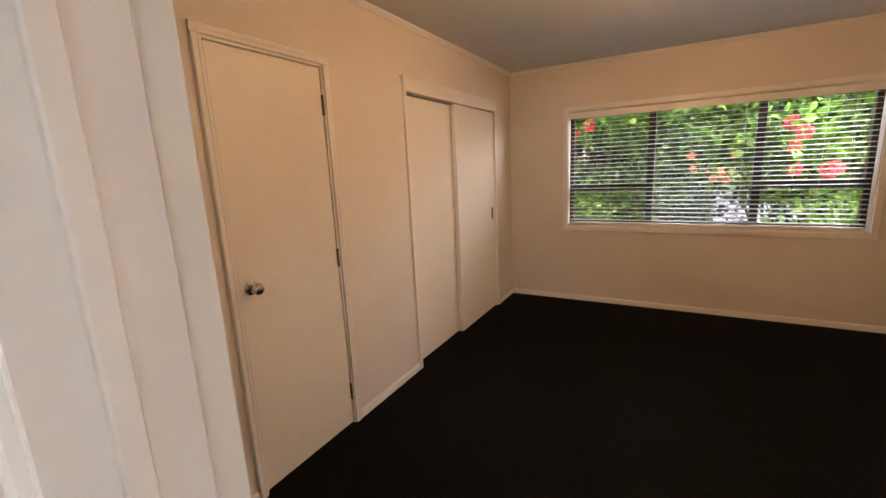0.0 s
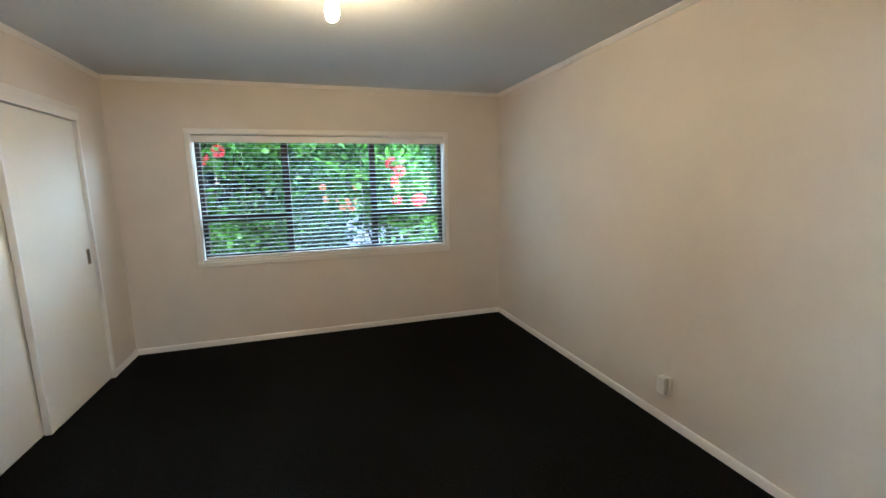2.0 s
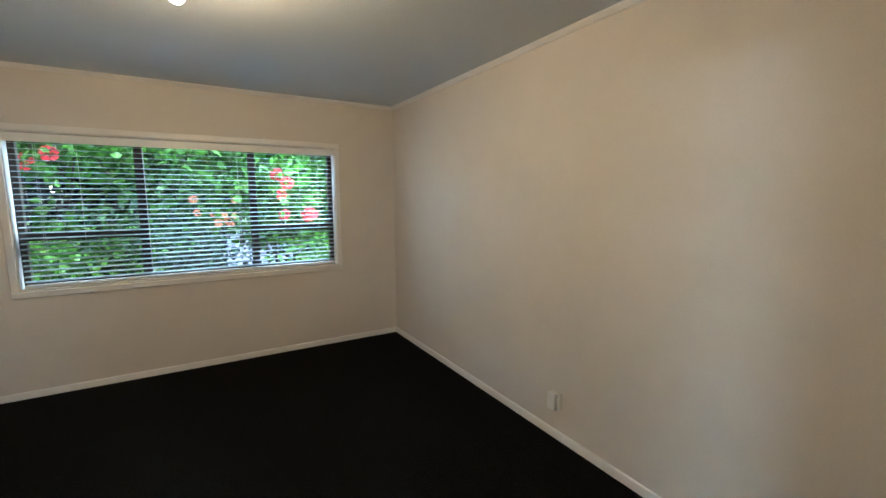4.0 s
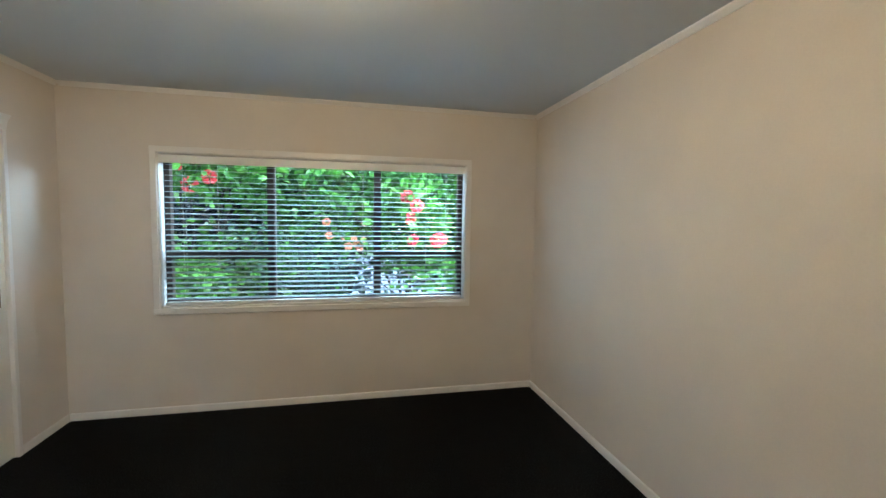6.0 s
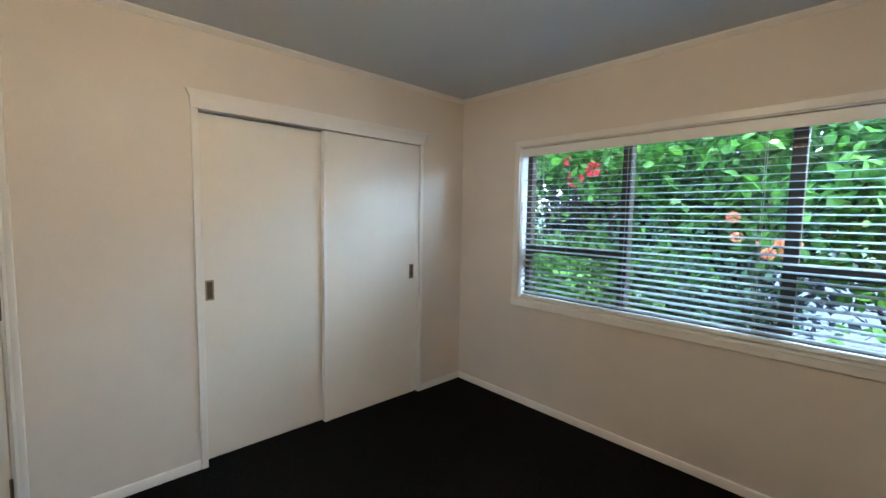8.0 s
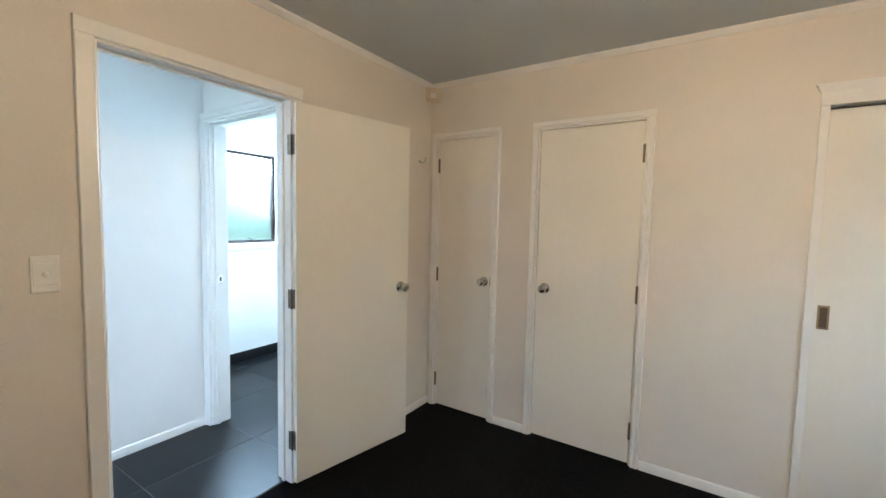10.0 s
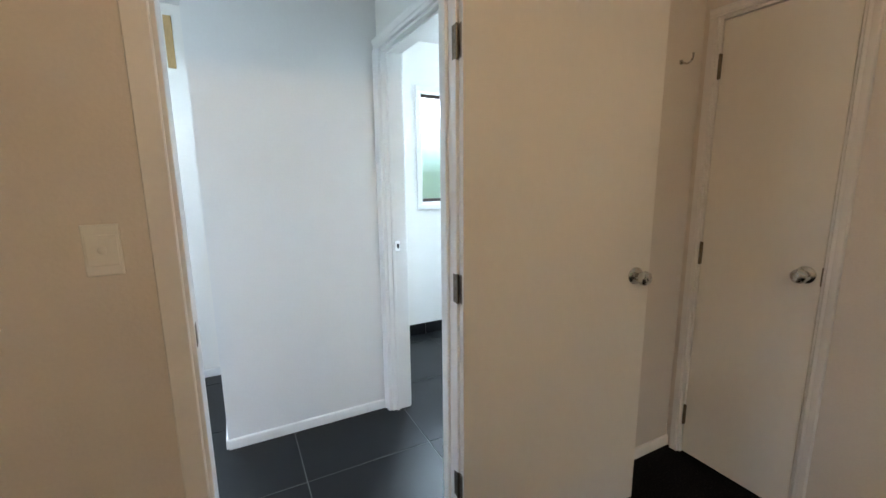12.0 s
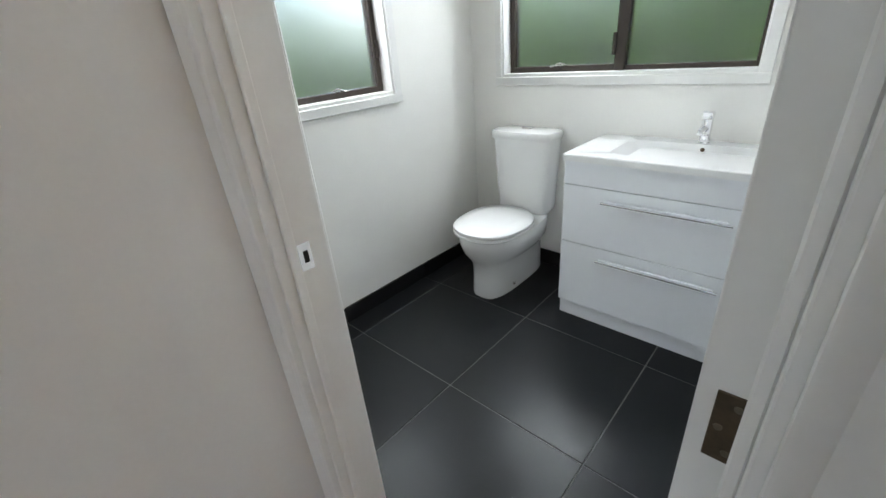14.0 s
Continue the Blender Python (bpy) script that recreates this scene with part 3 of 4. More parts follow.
for x1, y0, y1, py, top in ((-0.050, a + 0.006, mid + 0.03, a + 0.050, 1.979), (-0.006, mid, b - 0.006, b - 0.075, 1.984)):
    d = part("sliding_door", box(x1 - 0.032, x1, y0, y1, 0.010, top, 0.003, 2), door_paint, wr)
    p = part("finger_pull", box(x1 - 0.004, x1 + 0.0022, py - 0.022, py + 0.022, 0.943, 1.058, 0.001, 1), brass, d, "recessed bronze finger pull")
    # A raised darker sheet stands for the shaded hollow of the pull.
    part("recess_shade", box(x1 + 0.001, x1 + 0.0030, py - 0.014, py + 0.014, 0.953, 1.048, 0.0005, 1), pull_dark, p)
part("door_edge_trim", box(-0.042, -0.0045, mid - 0.003, mid + 0.016, 0.010, 1.984, 0.001, 1), trim_paint, wr)


# ---------------------------------------------------------------- windows
def sash(parent, along, a, b, z0, z1, t, w, depth, glass, material=None):
    """A rectangle of framing with a pane; t is the middle of its depth."""
    material = material or bronze
    sw = (lambda p0, p1, q0, q1, k0, k1, bev: box(p0, p1, q0, q1, k0, k1, bev, 1)) if along == "x" else (
        lambda p0, p1, q0, q1, k0, k1, bev: box(q0, q1, p0, p1, k0, k1, bev, 1))
    d = depth / 2
    part("stile", sw(a, a + w, t - d, t + d, z0, z1, 0.002), material, parent)
    part("stile", sw(b - w, b, t - d, t + d, z0, z1, 0.002), material, parent)
    part("rail", sw(a + w, b - w, t - d, t + d, z0, z0 + w, 0.002), material, parent)
    part("rail", sw(a + w, b - w, t - d, t + d, z1 - w, z1, 0.002), material, parent)
    if glass:
        g = part("pane", sw(a + w - 0.004, b - w + 0.004, t - 0.002, t + 0.002, z0 + w - 0.004, z1 - w + 0.004, 0), glass, parent)
        g.visible_shadow = False


def lining(parent, along, hole, face, deep, material):
    """Boards lining a window hole from the wall's face inwards."""
    a, b, lo, hi = hole
    t0, t1 = min(face, deep), max(face, deep)
    sw = (lambda p0, p1, k0, k1: box(p0, p1, t0, t1, k0, k1, 0.001, 1)) if along == "x" else (lambda p0, p1, k0, k1: box(t0, t1, p0, p1, k0, k1, 0.001, 1))
    part("reveal", sw(a - 0.006, a + 0.006, lo, hi), material, parent)
    part("reveal", sw(b - 0.006, b + 0.006, lo, hi), material, parent)
    part("reveal", sw(a + 0.006, b - 0.006, hi - 0.006, hi + 0.006), material, parent)
    part("window_sill", sw(a + 0.006, b - 0.006, lo - 0.008, lo + 0.008), material, parent)


w1 = thing("window_1", label="wide bronze aluminium bedroom window in a white-painted frame", category="window", kind="structure")
lining(w1, "x", W1, YB - 0.004, YB + T - 0.03, trim_paint)
casing(w1, "x", YB, -1, W1[0], W1[1], W1[3], trim_paint, width=0.044, outline=PLAIN, bottom=W1[2] - 0.008, sill=True, r=0.001)
fy = YB + 0.115
sash(w1, "x", W1[0] + 0.006, W1[1] - 0.006, W1[2] + 0.008, W1[3] - 0.006, fy, 0.040, 0.06, None)
for x in (1.385, 2.222):
    part("mullion", box(x - 0.030, x + 0.030, fy - 0.028, fy + 0.028, W1[2] + 0.048, W1[3] - 0.046, 0.002, 1), bronze, w1)
for x0, x1 in ((W1[0] + 0.046, 1.355), (2.252, W1[1] - 0.046)):
    part("transom", box(x0, x1, fy - 0.028, fy + 0.028, 1.172, 1.236, 0.002, 1), bronze, w1)
    for z0, z1 in ((W1[2] + 0.048, 1.172), (1.236, W1[3] - 0.046)):
        g = part("pane", box(x0, x1, fy - 0.002, fy + 0.002, z0, z1), clear_glass, w1)
        g.visible_shadow = False
g = part("pane", box(1.415, 2.192, fy - 0.002, fy + 0.002, W1[2] + 0.048, W1[3] - 0.046), clear_glass, w1)
g.visible_shadow = False

# venetian blind
bl = thing("venetian_blind", label="white venetian blind lowered with its slats tilted open in the window, skylight's blue in the slat colour", category="blind")
bx0, bx1, by = W1[0] + 0.024, W1[1] - 0.024, YB + 0.038
part("valance", box(W1[0] + 0.008, W1[1] - 0.008, by - 0.038, by - 0.030, 1.891, 1.952, 0.002, 2), blind_white, bl)
part("headrail", box(bx0, bx1, by - 0.006, by + 0.026, 1.912, 1.955, 0.003, 1), blind_white, bl)
slat_points = [(-0.024 + 0.048 * k / 6, 0.0010 * (1 - ((k - 3) / 3) ** 2)) for k in range(7)]
slat_outline = slat_points + [(u, v - 0.0010) for u, v in reversed(slat_points)]
slat_me = mesh_of(prism(slat_outline, axes((bx0, 0, 0), (0, 1, 0), (0, 0, 1)), bx1 - bx0), "slat", slat_skylit, 60)
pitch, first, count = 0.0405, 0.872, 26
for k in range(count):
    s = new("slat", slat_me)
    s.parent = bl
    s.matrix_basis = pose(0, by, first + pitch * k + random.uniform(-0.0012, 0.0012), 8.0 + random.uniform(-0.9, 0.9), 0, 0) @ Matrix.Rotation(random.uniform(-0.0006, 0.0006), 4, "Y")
part("bottom_rail", box(bx0, bx1, by - 0.025, by + 0.025, 0.828, 0.849, 0.004, 2), blind_white, bl)
for x in (0.78, 1.42, 2.10, 2.80):
    for dy in (-0.026, 0.026):
        part("ladder_cord", tube([(x, by + dy, 0.85), (x, by + dy, 1.915)], 0.0009, 5), cord_mat, bl)
part("tilt_cord", tube([(1.02, by - 0.029, 1.15), (1.021, by - 0.029, 1.5), (1.02, by - 0.029, 1.91)], 0.0012, 6), cord_mat, bl)
part("pull_cord", tube([(2.62, by - 0.029, 1.05), (2.621, by - 0.029, 1.5), (2.62, by - 0.029, 1.91)], 0.0012, 6), cord_mat, bl)


def catch(parent, at, along, reach):
    """A window stay: a bar with a raised handle."""
    x, y, z = at
    dx, dy = (1, 0) if along == "x" else (0, 1)
    part("stay", tube([(x - 0.05 * dx, y - 0.05 * dy, z + 0.006), (x - 0.015 * dx, y - 0.015 * dy, z + 0.010), (x + 0.01 * dx, y + 0.01 * dy, z + 0.022), (x + 0.05 * dx, y + 0.05 * dy, z + 0.010)], [0.004, 0.006, 0.005, 0.003], 8), steel, parent, "grey metal window stay", smooth=60)
    part("stay_foot", box(x - 0.022, x + 0.022, y - 0.012, y + 0.012, z - 0.001, z + 0.008, 0.002, 1) if along == "x" else box(x - 0.012, x + 0.012, y - 0.022, y + 0.022, z - 0.001, z + 0.008, 0.002, 1), bronze, parent)


w2 = thing("window_2", label="frosted bronze aluminium bathroom window with a stay", category="window", kind="structure")
lining(w2, "x", W2, BY + 0.004, BY - T + 0.02, hall_trim)
casing(w2, "x", BY, 1, W2[0], W2[1], W2[3], hall_trim, width=0.044, outline=PLAIN, bottom=W2[2] - 0.008, sill=True, r=0.001)
sash(w2, "x", W2[0] + 0.006, W2[1] - 0.006, W2[2] + 0.008, W2[3] - 0.006, BY - 0.095, 0.028, 0.05, frosted_glass)
catch(w2, (0.19, BY - 0.068, W2[2] + 0.030), "x", 0)
part("side_catch", box(W2[0] + 0.012, W2[0] + 0.028, BY - 0.070, BY - 0.056, 1.32, 1.40, 0.003, 1), bronze, w2)

w3 = thing("window_3", label="wide frosted two-pane bronze bathroom window above the toilet", category="window", kind="structure")
lining(w3, "y", W3, BX + 0.004, BX - T + 0.02, hall_trim)
casing(w3, "y", BX, 1, W3[0], W3[1], W3[3], hall_trim, width=0.044, outline=PLAIN, bottom=W3[2] - 0.008, sill=True, r=0.001)
sash(w3, "y", W3[0] + 0.006, -0.528, W3[2] + 0.008, W3[3] - 0.006, BX - 0.092, 0.030, 0.055, frosted_glass)
sash(w3, "y", -0.528, W3[1] - 0.006, W3[2] + 0.008, W3[3] - 0.006, BX - 0.098, 0.022, 0.05, frosted_glass)
part("mullion", box(BX - 0.120, BX - 0.060, -0.552, -0.504, W3[2] + 0.008, W3[3] - 0.006, 0.002, 1), bronze, w3)
catch(w3, (BX - 0.058, -0.86, W3[2] + 0.030), "y", 0)
part("side_catch", box(BX - 0.062, BX - 0.046, -0.568, -0.552, 1.24, 1.34, 0.003, 1), bronze, w3)

w4 = thing("window_4", label="clear bronze aluminium laundry window facing a neighbouring house", category="window", kind="structure")
lining(w4, "x", W4, BY + 0.004, BY - T + 0.02, hall_trim)
casing(w4, "x", BY, 1, W4[0], W4[1], W4[3], hall_trim, width=0.045, outline=PLAIN, bottom=W4[2] - 0.008, sill=True, r=0.001)
sash(w4, "x", W4[0] + 0.006, W4[1] - 0.006, W4[2] + 0.008, W4[3] - 0.006, BY - 0.095, 0.030, 0.05, clear_glass)

# Unseen window, added as a way in for the hall's light.
w5 = thing("added_window", label="unseen tall clear window added to light the hall from its far end", category="window", kind="structure")
sash(w5, "y", -0.43, 0.43, 0.02, 2.25, HE + 0.09, 0.04, 0.05, clear_glass)

# ---------------------------------------------------------------- bedroom fittings
lt = thing("ceiling_light", (1.750, 2.55, 0), label="bare warm glowing bulb in a ceiling batten holder", category="ceiling light")
part("ceiling_rose", lathe([(0, H), (0.048, H), (0.048, H - 0.012), (0.036, H - 0.024), (0.022, H - 0.030), (0, H - 0.030)]), plastic_white, lt, smooth=40)
part("lamp_holder", lathe([(0.016, H - 0.028), (0.019, H - 0.040), (0.019, H - 0.06), (0.0165, H - 0.08), (0.0165, H - 0.1), (0.0, H - 0.1)]), plastic_white, lt, smooth=40)
part("bulb_cap", lathe([(0.0125, H - 0.095), (0.0125, H - 0.115), (0.0145, H - 0.123), (0, H - 0.123)]), steel, lt, smooth=40)
part("bulb", lathe([(0.014, H - 0.123), (0.017, H - 0.137), (0.026, H - 0.163), (0.0305, H - 0.187), (0.029, H - 0.207), (0.021, H - 0.224), (0.010, H - 0.232), (0, H - 0.2335)], seg=28), bulb_glow, lt, "glowing warm white bulb", smooth=80)

sw = thing("light_switch", (2.172, YF, 1.222), label="white plastic light switch plate on the bedroom wall", category="light switch")
part("plate", box(-0.036, 0.036, 0.0, 0.008, -0.060, 0.060, 0.003, 2), plastic_white, sw)
part("mount", box(-0.030, 0.030, 0.0075, 0.0095, -0.036, 0.036, 0.001, 1), plastic_white, sw)
part("rocker", lathe([(0.0, 0.0125), (0.006, 0.0125), (0.009, 0.0105), (0.0095, 0.008)], axes((0, 0, 0.0), (1, 0, 0), (0, 0, -1)), 20), plastic_white, sw, smooth=40)

so = thing("wall_socket", (XR, 2.43, 0.245), label="white plastic power socket box low on the wall", category="socket")
part("plate", box(-0.012, 0.0, -0.050, 0.020, -0.058, 0.056, 0.003, 2), plastic_white, so)
part("plug_box", box(-0.040, -0.011, -0.030, 0.028, -0.054, 0.050, 0.004, 2), plastic_white, so, "boxy white adaptor plugged in")

hk = thing("coat_hook", (0.140, YF, 1.845), label="small steel coat hook screwed to the wall", category="hook")
part("base", lathe([(0, 0), (0.011, 0), (0.011, 0.004), (0.006, 0.007), (0, 0.007)], axes((0, 0, 0), (1, 0, 0), (0, 0, -1)), 14), steel, hk, smooth=40)
part("arm", tube([(0, 0.004, 0), (0, 0.026, -0.010), (0, 0.044, -0.006), (0, 0.052, 0.010), (0, 0.052, 0.028)], [0.004, 0.004, 0.0038, 0.0036, 0.004], 8), steel, hk, smooth=60)

sn = thing("alarm_sensor", (0.0, YF, 2.345), label="small cream alarm sensor box in the ceiling corner", category="sensor")
part("housing", loft([[(0.002, 0.066, -0.060), (0.066, 0.002, -0.060), (0.052, 0.002, -0.060), (0.002, 0.052, -0.060)],
                      [(0.002, 0.084, -0.035), (0.084, 0.002, -0.035), (0.010, 0.002, -0.035), (0.002, 0.010, -0.035)],
                      [(0.002, 0.078, 0.045), (0.078, 0.002, 0.045), (0.010, 0.002, 0.045), (0.002, 0.010, 0.045)]]), plastic_cream, sn)
part("lens", loft([[(0.030, 0.0575, -0.030), (0.0575, 0.030, -0.030), (0.054, 0.027, -0.030), (0.027, 0.054, -0.030)],
                   [(0.030, 0.0565, 0.005), (0.0565, 0.030, 0.005), (0.052, 0.026, 0.005), (0.026, 0.052, 0.005)]]), plastic_white, sn)

# ---------------------------------------------------------------- toilet
def oval(cx, cy, rx0, rx1, ry, z, n=28, square=2.4):
    """A rounded ring: rx0 towards the wall, rx1 towards the front."""
    pts = []
    for k in range(n):
        c, s = math.cos(k * math.tau / n), math.sin(k * math.tau / n)
        u = math.copysign(abs(c) ** (2 / square), c)
        v = math.copysign(abs(s) ** (2 / square), s)
        pts.append((cx + u * (rx1 if u > 0 else rx0), cy + v * ry, z))
    return pts


to = thing("toilet", (BX, -0.960, 0), label="white ceramic close-coupled toilet with its lid down", category="toilet")
part("pan", loft([oval(0.28, 0, 0.28, 0.300, 0.108, 0.0, square=3.2), oval(0.28, 0, 0.28, 0.304, 0.112, 0.015, square=3.2), oval(0.28, 0, 0.28, 0.298, 0.112, 0.12, square=3.0),
                  oval(0.28, 0, 0.28, 0.300, 0.116, 0.200, square=2.8), oval(0.29, 0, 0.29, 0.312, 0.145, 0.240, square=2.5), oval(0.30, 0, 0.30, 0.334, 0.178, 0.285, square=2.4),
                  oval(0.31, 0, 0.31, 0.345, 0.193, 0.340, square=2.3), oval(0.31, 0, 0.31, 0.348, 0.196, 0.382, square=2.3), oval(0.31, 0, 0.31, 0.340, 0.188, 0.396, square=2.3)]), ceramic, to, smooth=50)
part("seat", loft([oval(0.43, 0, 0.225, 0.234, 0.200, 0.398), oval(0.43, 0, 0.23, 0.240, 0.206, 0.403), oval(0.43, 0, 0.23, 0.240, 0.206, 0.415), oval(0.43, 0, 0.225, 0.234, 0.200, 0.419)]), ceramic, to, smooth=40)
part("lid", loft([oval(0.43, 0, 0.225, 0.232, 0.198, 0.423), oval(0.43, 0, 0.232, 0.239, 0.205, 0.428), oval(0.43, 0, 0.232, 0.239, 0.205, 0.438), oval(0.43, 0, 0.22, 0.226, 0.193, 0.448),
                  oval(0.43, 0, 0.15, 0.15, 0.13, 0.455), oval(0.43, 0, 0.05, 0.05, 0.04, 0.457)]), ceramic, to, smooth=50)
for y in (-0.075, 0.075):
    part("lid_hinge", tube([(0.205, y - 0.018, 0.424), (0.205, y + 0.018, 0.424)], 0.010, 10), chrome, to, smooth=40)
part("cistern", loft([oval(0.09, 0, 0.082, 0.070, 0.155, 0.400, square=5), oval(0.09, 0, 0.085, 0.078, 0.168, 0.430, square=5), oval(0.09, 0, 0.086, 0.090, 0.188, 0.840, square=6)]), ceramic, to, smooth=50)
part("cistern_lid", loft([oval(0.092, 0, 0.090, 0.100, 0.196, 0.840, square=6), oval(0.092, 0, 0.090, 0.104, 0.200, 0.848, square=6), oval(0.092, 0, 0.090, 0.104, 0.200, 0.868, square=6), oval(0.092, 0, 0.084, 0.097, 0.193, 0.880, square=6),
                          oval(0.092, 0, 0.05, 0.06, 0.12, 0.884, square=5)]), ceramic, to, smooth=50)
part("flush_button", loft([oval(0.095, 0, 0.02, 0.02, 0.034, 0.883), oval(0.095, 0, 0.02, 0.02, 0.034, 0.888), oval(0.095, 0, 0.016, 0.016, 0.030, 0.890)]), chrome, to, smooth=40)
part("floor_bolt", lathe([(0.010, 0), (0.010, 0.006), (0.006, 0.010), (0, 0.010)], axes((0.40, 0.109, 0.045), (1, 0, 0), (0, 0, -1)), 12), steel, to)

# ---------------------------------------------------------------- vanity
VX, V0, V1, VZ = -0.310, -0.535, 0.385, 0.868
va = thing("vanity_unit", label="white gloss bathroom vanity with two wide drawers and wrapped chrome handles", category="vanity")
part("body", box(BX + 0.002, VX - 0.020, V0 + 0.004, V1, 0.083, 0.775, 0.001, 1), vanity_white, va)
part("plinth", box(BX + 0.01, VX - 0.016, V0 + 0.004, V1, 0.0, 0.082, 0.001, 1), vanity_white, va)
part("top_panel", box(VX - 0.019, VX, V0, V1, 0.728, 0.836, 0.0015, 1), vanity_white, va)
for z0, z1 in ((0.436, 0.724), (0.090, 0.432)):
    d = part("drawer", box(VX - 0.019, VX, V0, V1, z0, z1, 0.0015, 1), vanity_white, va)
    hz = z1 - 0.055
    hd = part("handle", tube([(VX + 0.026, -0.345, hz), (VX + 0.026, 0.155, hz)], 0.0055, 10), chrome, d, "long thin chrome bar handle", smooth=40)
    for y in (-0.300, 0.110):
        part("post", tube([(VX, y, hz), (VX + 0.026, y, hz)], 0.004, 8), chrome, hd, smooth=40)
    part("film", box(VX + 0.019, VX + 0.034, -0.33, 0.14, hz + 0.004, hz + 0.016, 0.005, 2), film_wrap, hd, "crinkled clear protective film on the handle")
# basin top: a slab with a sunk oblong bowl
tp = bmesh.new()
bx_c, by_c = (BX + VX) / 2 + 0.01, (V0 + V1) / 2
def ring(hx, hy, z, sq):
    return [tp.verts.new(p) for p in oval(bx_c, by_c, hx, hx, hy, z, 40, sq)]
def slab(e, z):
    pts = []
    for p in oval(0, 0, 1, 1, 1, 0, 40, 2.4):
        m = max(abs(p[0]), abs(p[1]))
        u, v = p[0] / m, p[1] / m
        x = (BX + VX + 0.012) / 2 + u * (VX + 0.012 - BX) / 2 - u * e
        pts.append(tp.verts.new((x, by_c + v * ((V1 - V0) / 2 + 0.008 - e), z)))
    return pts
rings = [slab(0.0, 0.838), slab(0.0, VZ - 0.004), slab(0.004, VZ), ring(0.150, 0.30, VZ, 9), ring(0.144, 0.292, VZ - 0.006, 9), ring(0.125, 0.215, VZ - 0.045, 7), ring(0.10, 0.16, VZ - 0.080, 4), ring(0.03, 0.05, VZ - 0.084, 2.2)]
for p, q in zip(rings, rings[1:]):
    for k in range(40):
        tp.faces.new((p[k], p[(k + 1) % 40], q[(k + 1) % 40], q[k]))
tp.faces.new(rings[-1])
tp.faces.new(rings[0][::-1])
bmesh.ops.recalc_face_normals(tp, faces=tp.faces)
ba = part("basin_top", tp, ceramic, va, "white moulded basin top", smooth=35)
# The hole's shade is put into the overflow's dark colour.
part("overflow", lathe([(0.009, 0.0), (0.009, 0.003), (0.006, 0.003), (0.006, 0.001), (0, 0.001)], axes((BX + 0.101, by_c + 0.01, VZ - 0.020), (0, 1, 0), (-0.45, 0, 0.9)), 14), pull_dark, ba)
part("waste", lathe([(0.022, 0), (0.022, 0.003), (0.016, 0.004), (0, 0.004)], Matrix.Translation((bx_c, by_c, VZ - 0.084)), 18), chrome, ba, smooth=40)
tapm = thing("basin_tap", (BX + 0.055, by_c, VZ), label="chrome single-lever mixer tap on the basin top", category="tap")
part("tap_body", lathe([(0, 0), (0.025, 0), (0.025, 0.004), (0.021, 0.008), (0.021, 0.100), (0.0195, 0.104), (0, 0.104)], seg=20), chrome, tapm, smooth=40)
part("spout", tube([(0.010, 0, 0.062), (0.06, 0, 0.074), (0.105, 0, 0.070), (0.112, 0, 0.060)], [0.013, 0.0125, 0.012, 0.011], 12), chrome, tapm, smooth=50)
part("lever", loft([[(-0.020, -0.019, 0.106), (0.020, -0.019, 0.106), (0.020, 0.019, 0.106), (-0.020, 0.019, 0.106)], [(-0.021, -0.020, 0.128), (0.024, -0.018, 0.132), (0.024, 0.018, 0.132), (-0.021, 0.020, 0.128)],
                    [(-0.016, -0.016, 0.136), (0.085, -0.010, 0.150), (0.085, 0.010, 0.150), (-0.016, 0.016, 0.136)]]), chrome, tapm)

# ---------------------------------------------------------------- laundry alcove
def wall_tap(x, z):
    t = thing("laundry_tap", (x, BY, z), label="chrome laundry tap with a cross handle on the wall", category="tap", group="laundry taps")
    out = axes((0, 0, 0), (1, 0, 0), (0, 0, -1))
    part("flange", lathe([(0, 0), (0.026, 0), (0.026, 0.003), (0.018, 0.010), (0.011, 0.012), (0, 0.012)], out, 18), chrome, t, smooth=40)
    part("valve", tube([(0, 0.01, 0), (0, 0.060, 0)], 0.010, 12), chrome, t, smooth=40)
    part("outlet", tube([(0, 0.045, 0), (0, 0.052, -0.025), (0, 0.056, -0.045)], [0.009, 0.009, 0.010], 10), chrome, t, smooth=50)
    part("handle", tube([(-0.032, 0.064, 0.0), (-0.012, 0.066, 0.0), (0.012, 0.066, 0.0), (0.032, 0.064, 0.0)], [0.007, 0.0055, 0.0055, 0.007], 8), chrome, t, smooth=50)
    part("handle", tube([(0, 0.064, -0.032), (0, 0.066, -0.012), (0, 0.066, 0.012), (0, 0.064, 0.032)], [0.007, 0.0055, 0.0055, 0.007], 8), chrome, t, smooth=50)


wall_tap(2.300, 0.945)
wall_tap(2.462, 0.950)
wp = thing("waste_pipe", (0, BY, 0), label="white plastic standpipe and trap fixed to the laundry wall", category="pipe")
y = 0.062
part("standpipe", tube([(2.325, y, 0.40), (2.325, y, 0.865)], 0.021, 16), pvc, wp, smooth=50)
part("pipe_rim", tube([(2.325, y, 0.862), (2.325, y, 0.869)], 0.024, 16), pull_dark, wp, smooth=50)
part("collar", tube([(2.325, y, 0.355), (2.325, y, 0.425)], 0.028, 16), pvc, wp, smooth=50)
bend = [(2.325, y, 0.37)] + arc((2.375, y, 0.305), (-1, 0, 0), (0, 0, -1), 0.050, 0, 170, 10) + arc((2.478, y, 0.325), (-1, 0, 0), (0, 0, 1), 0.050, 10, 180, 10) + [(2.528, y, 0.26)]
part("trap", tube(bend, 0.022, 14), pvc, wp, smooth=50)
part("collar", tube([(2.528, y, 0.215), (2.528, y, 0.285)], 0.028, 16), pvc, wp, smooth=50)
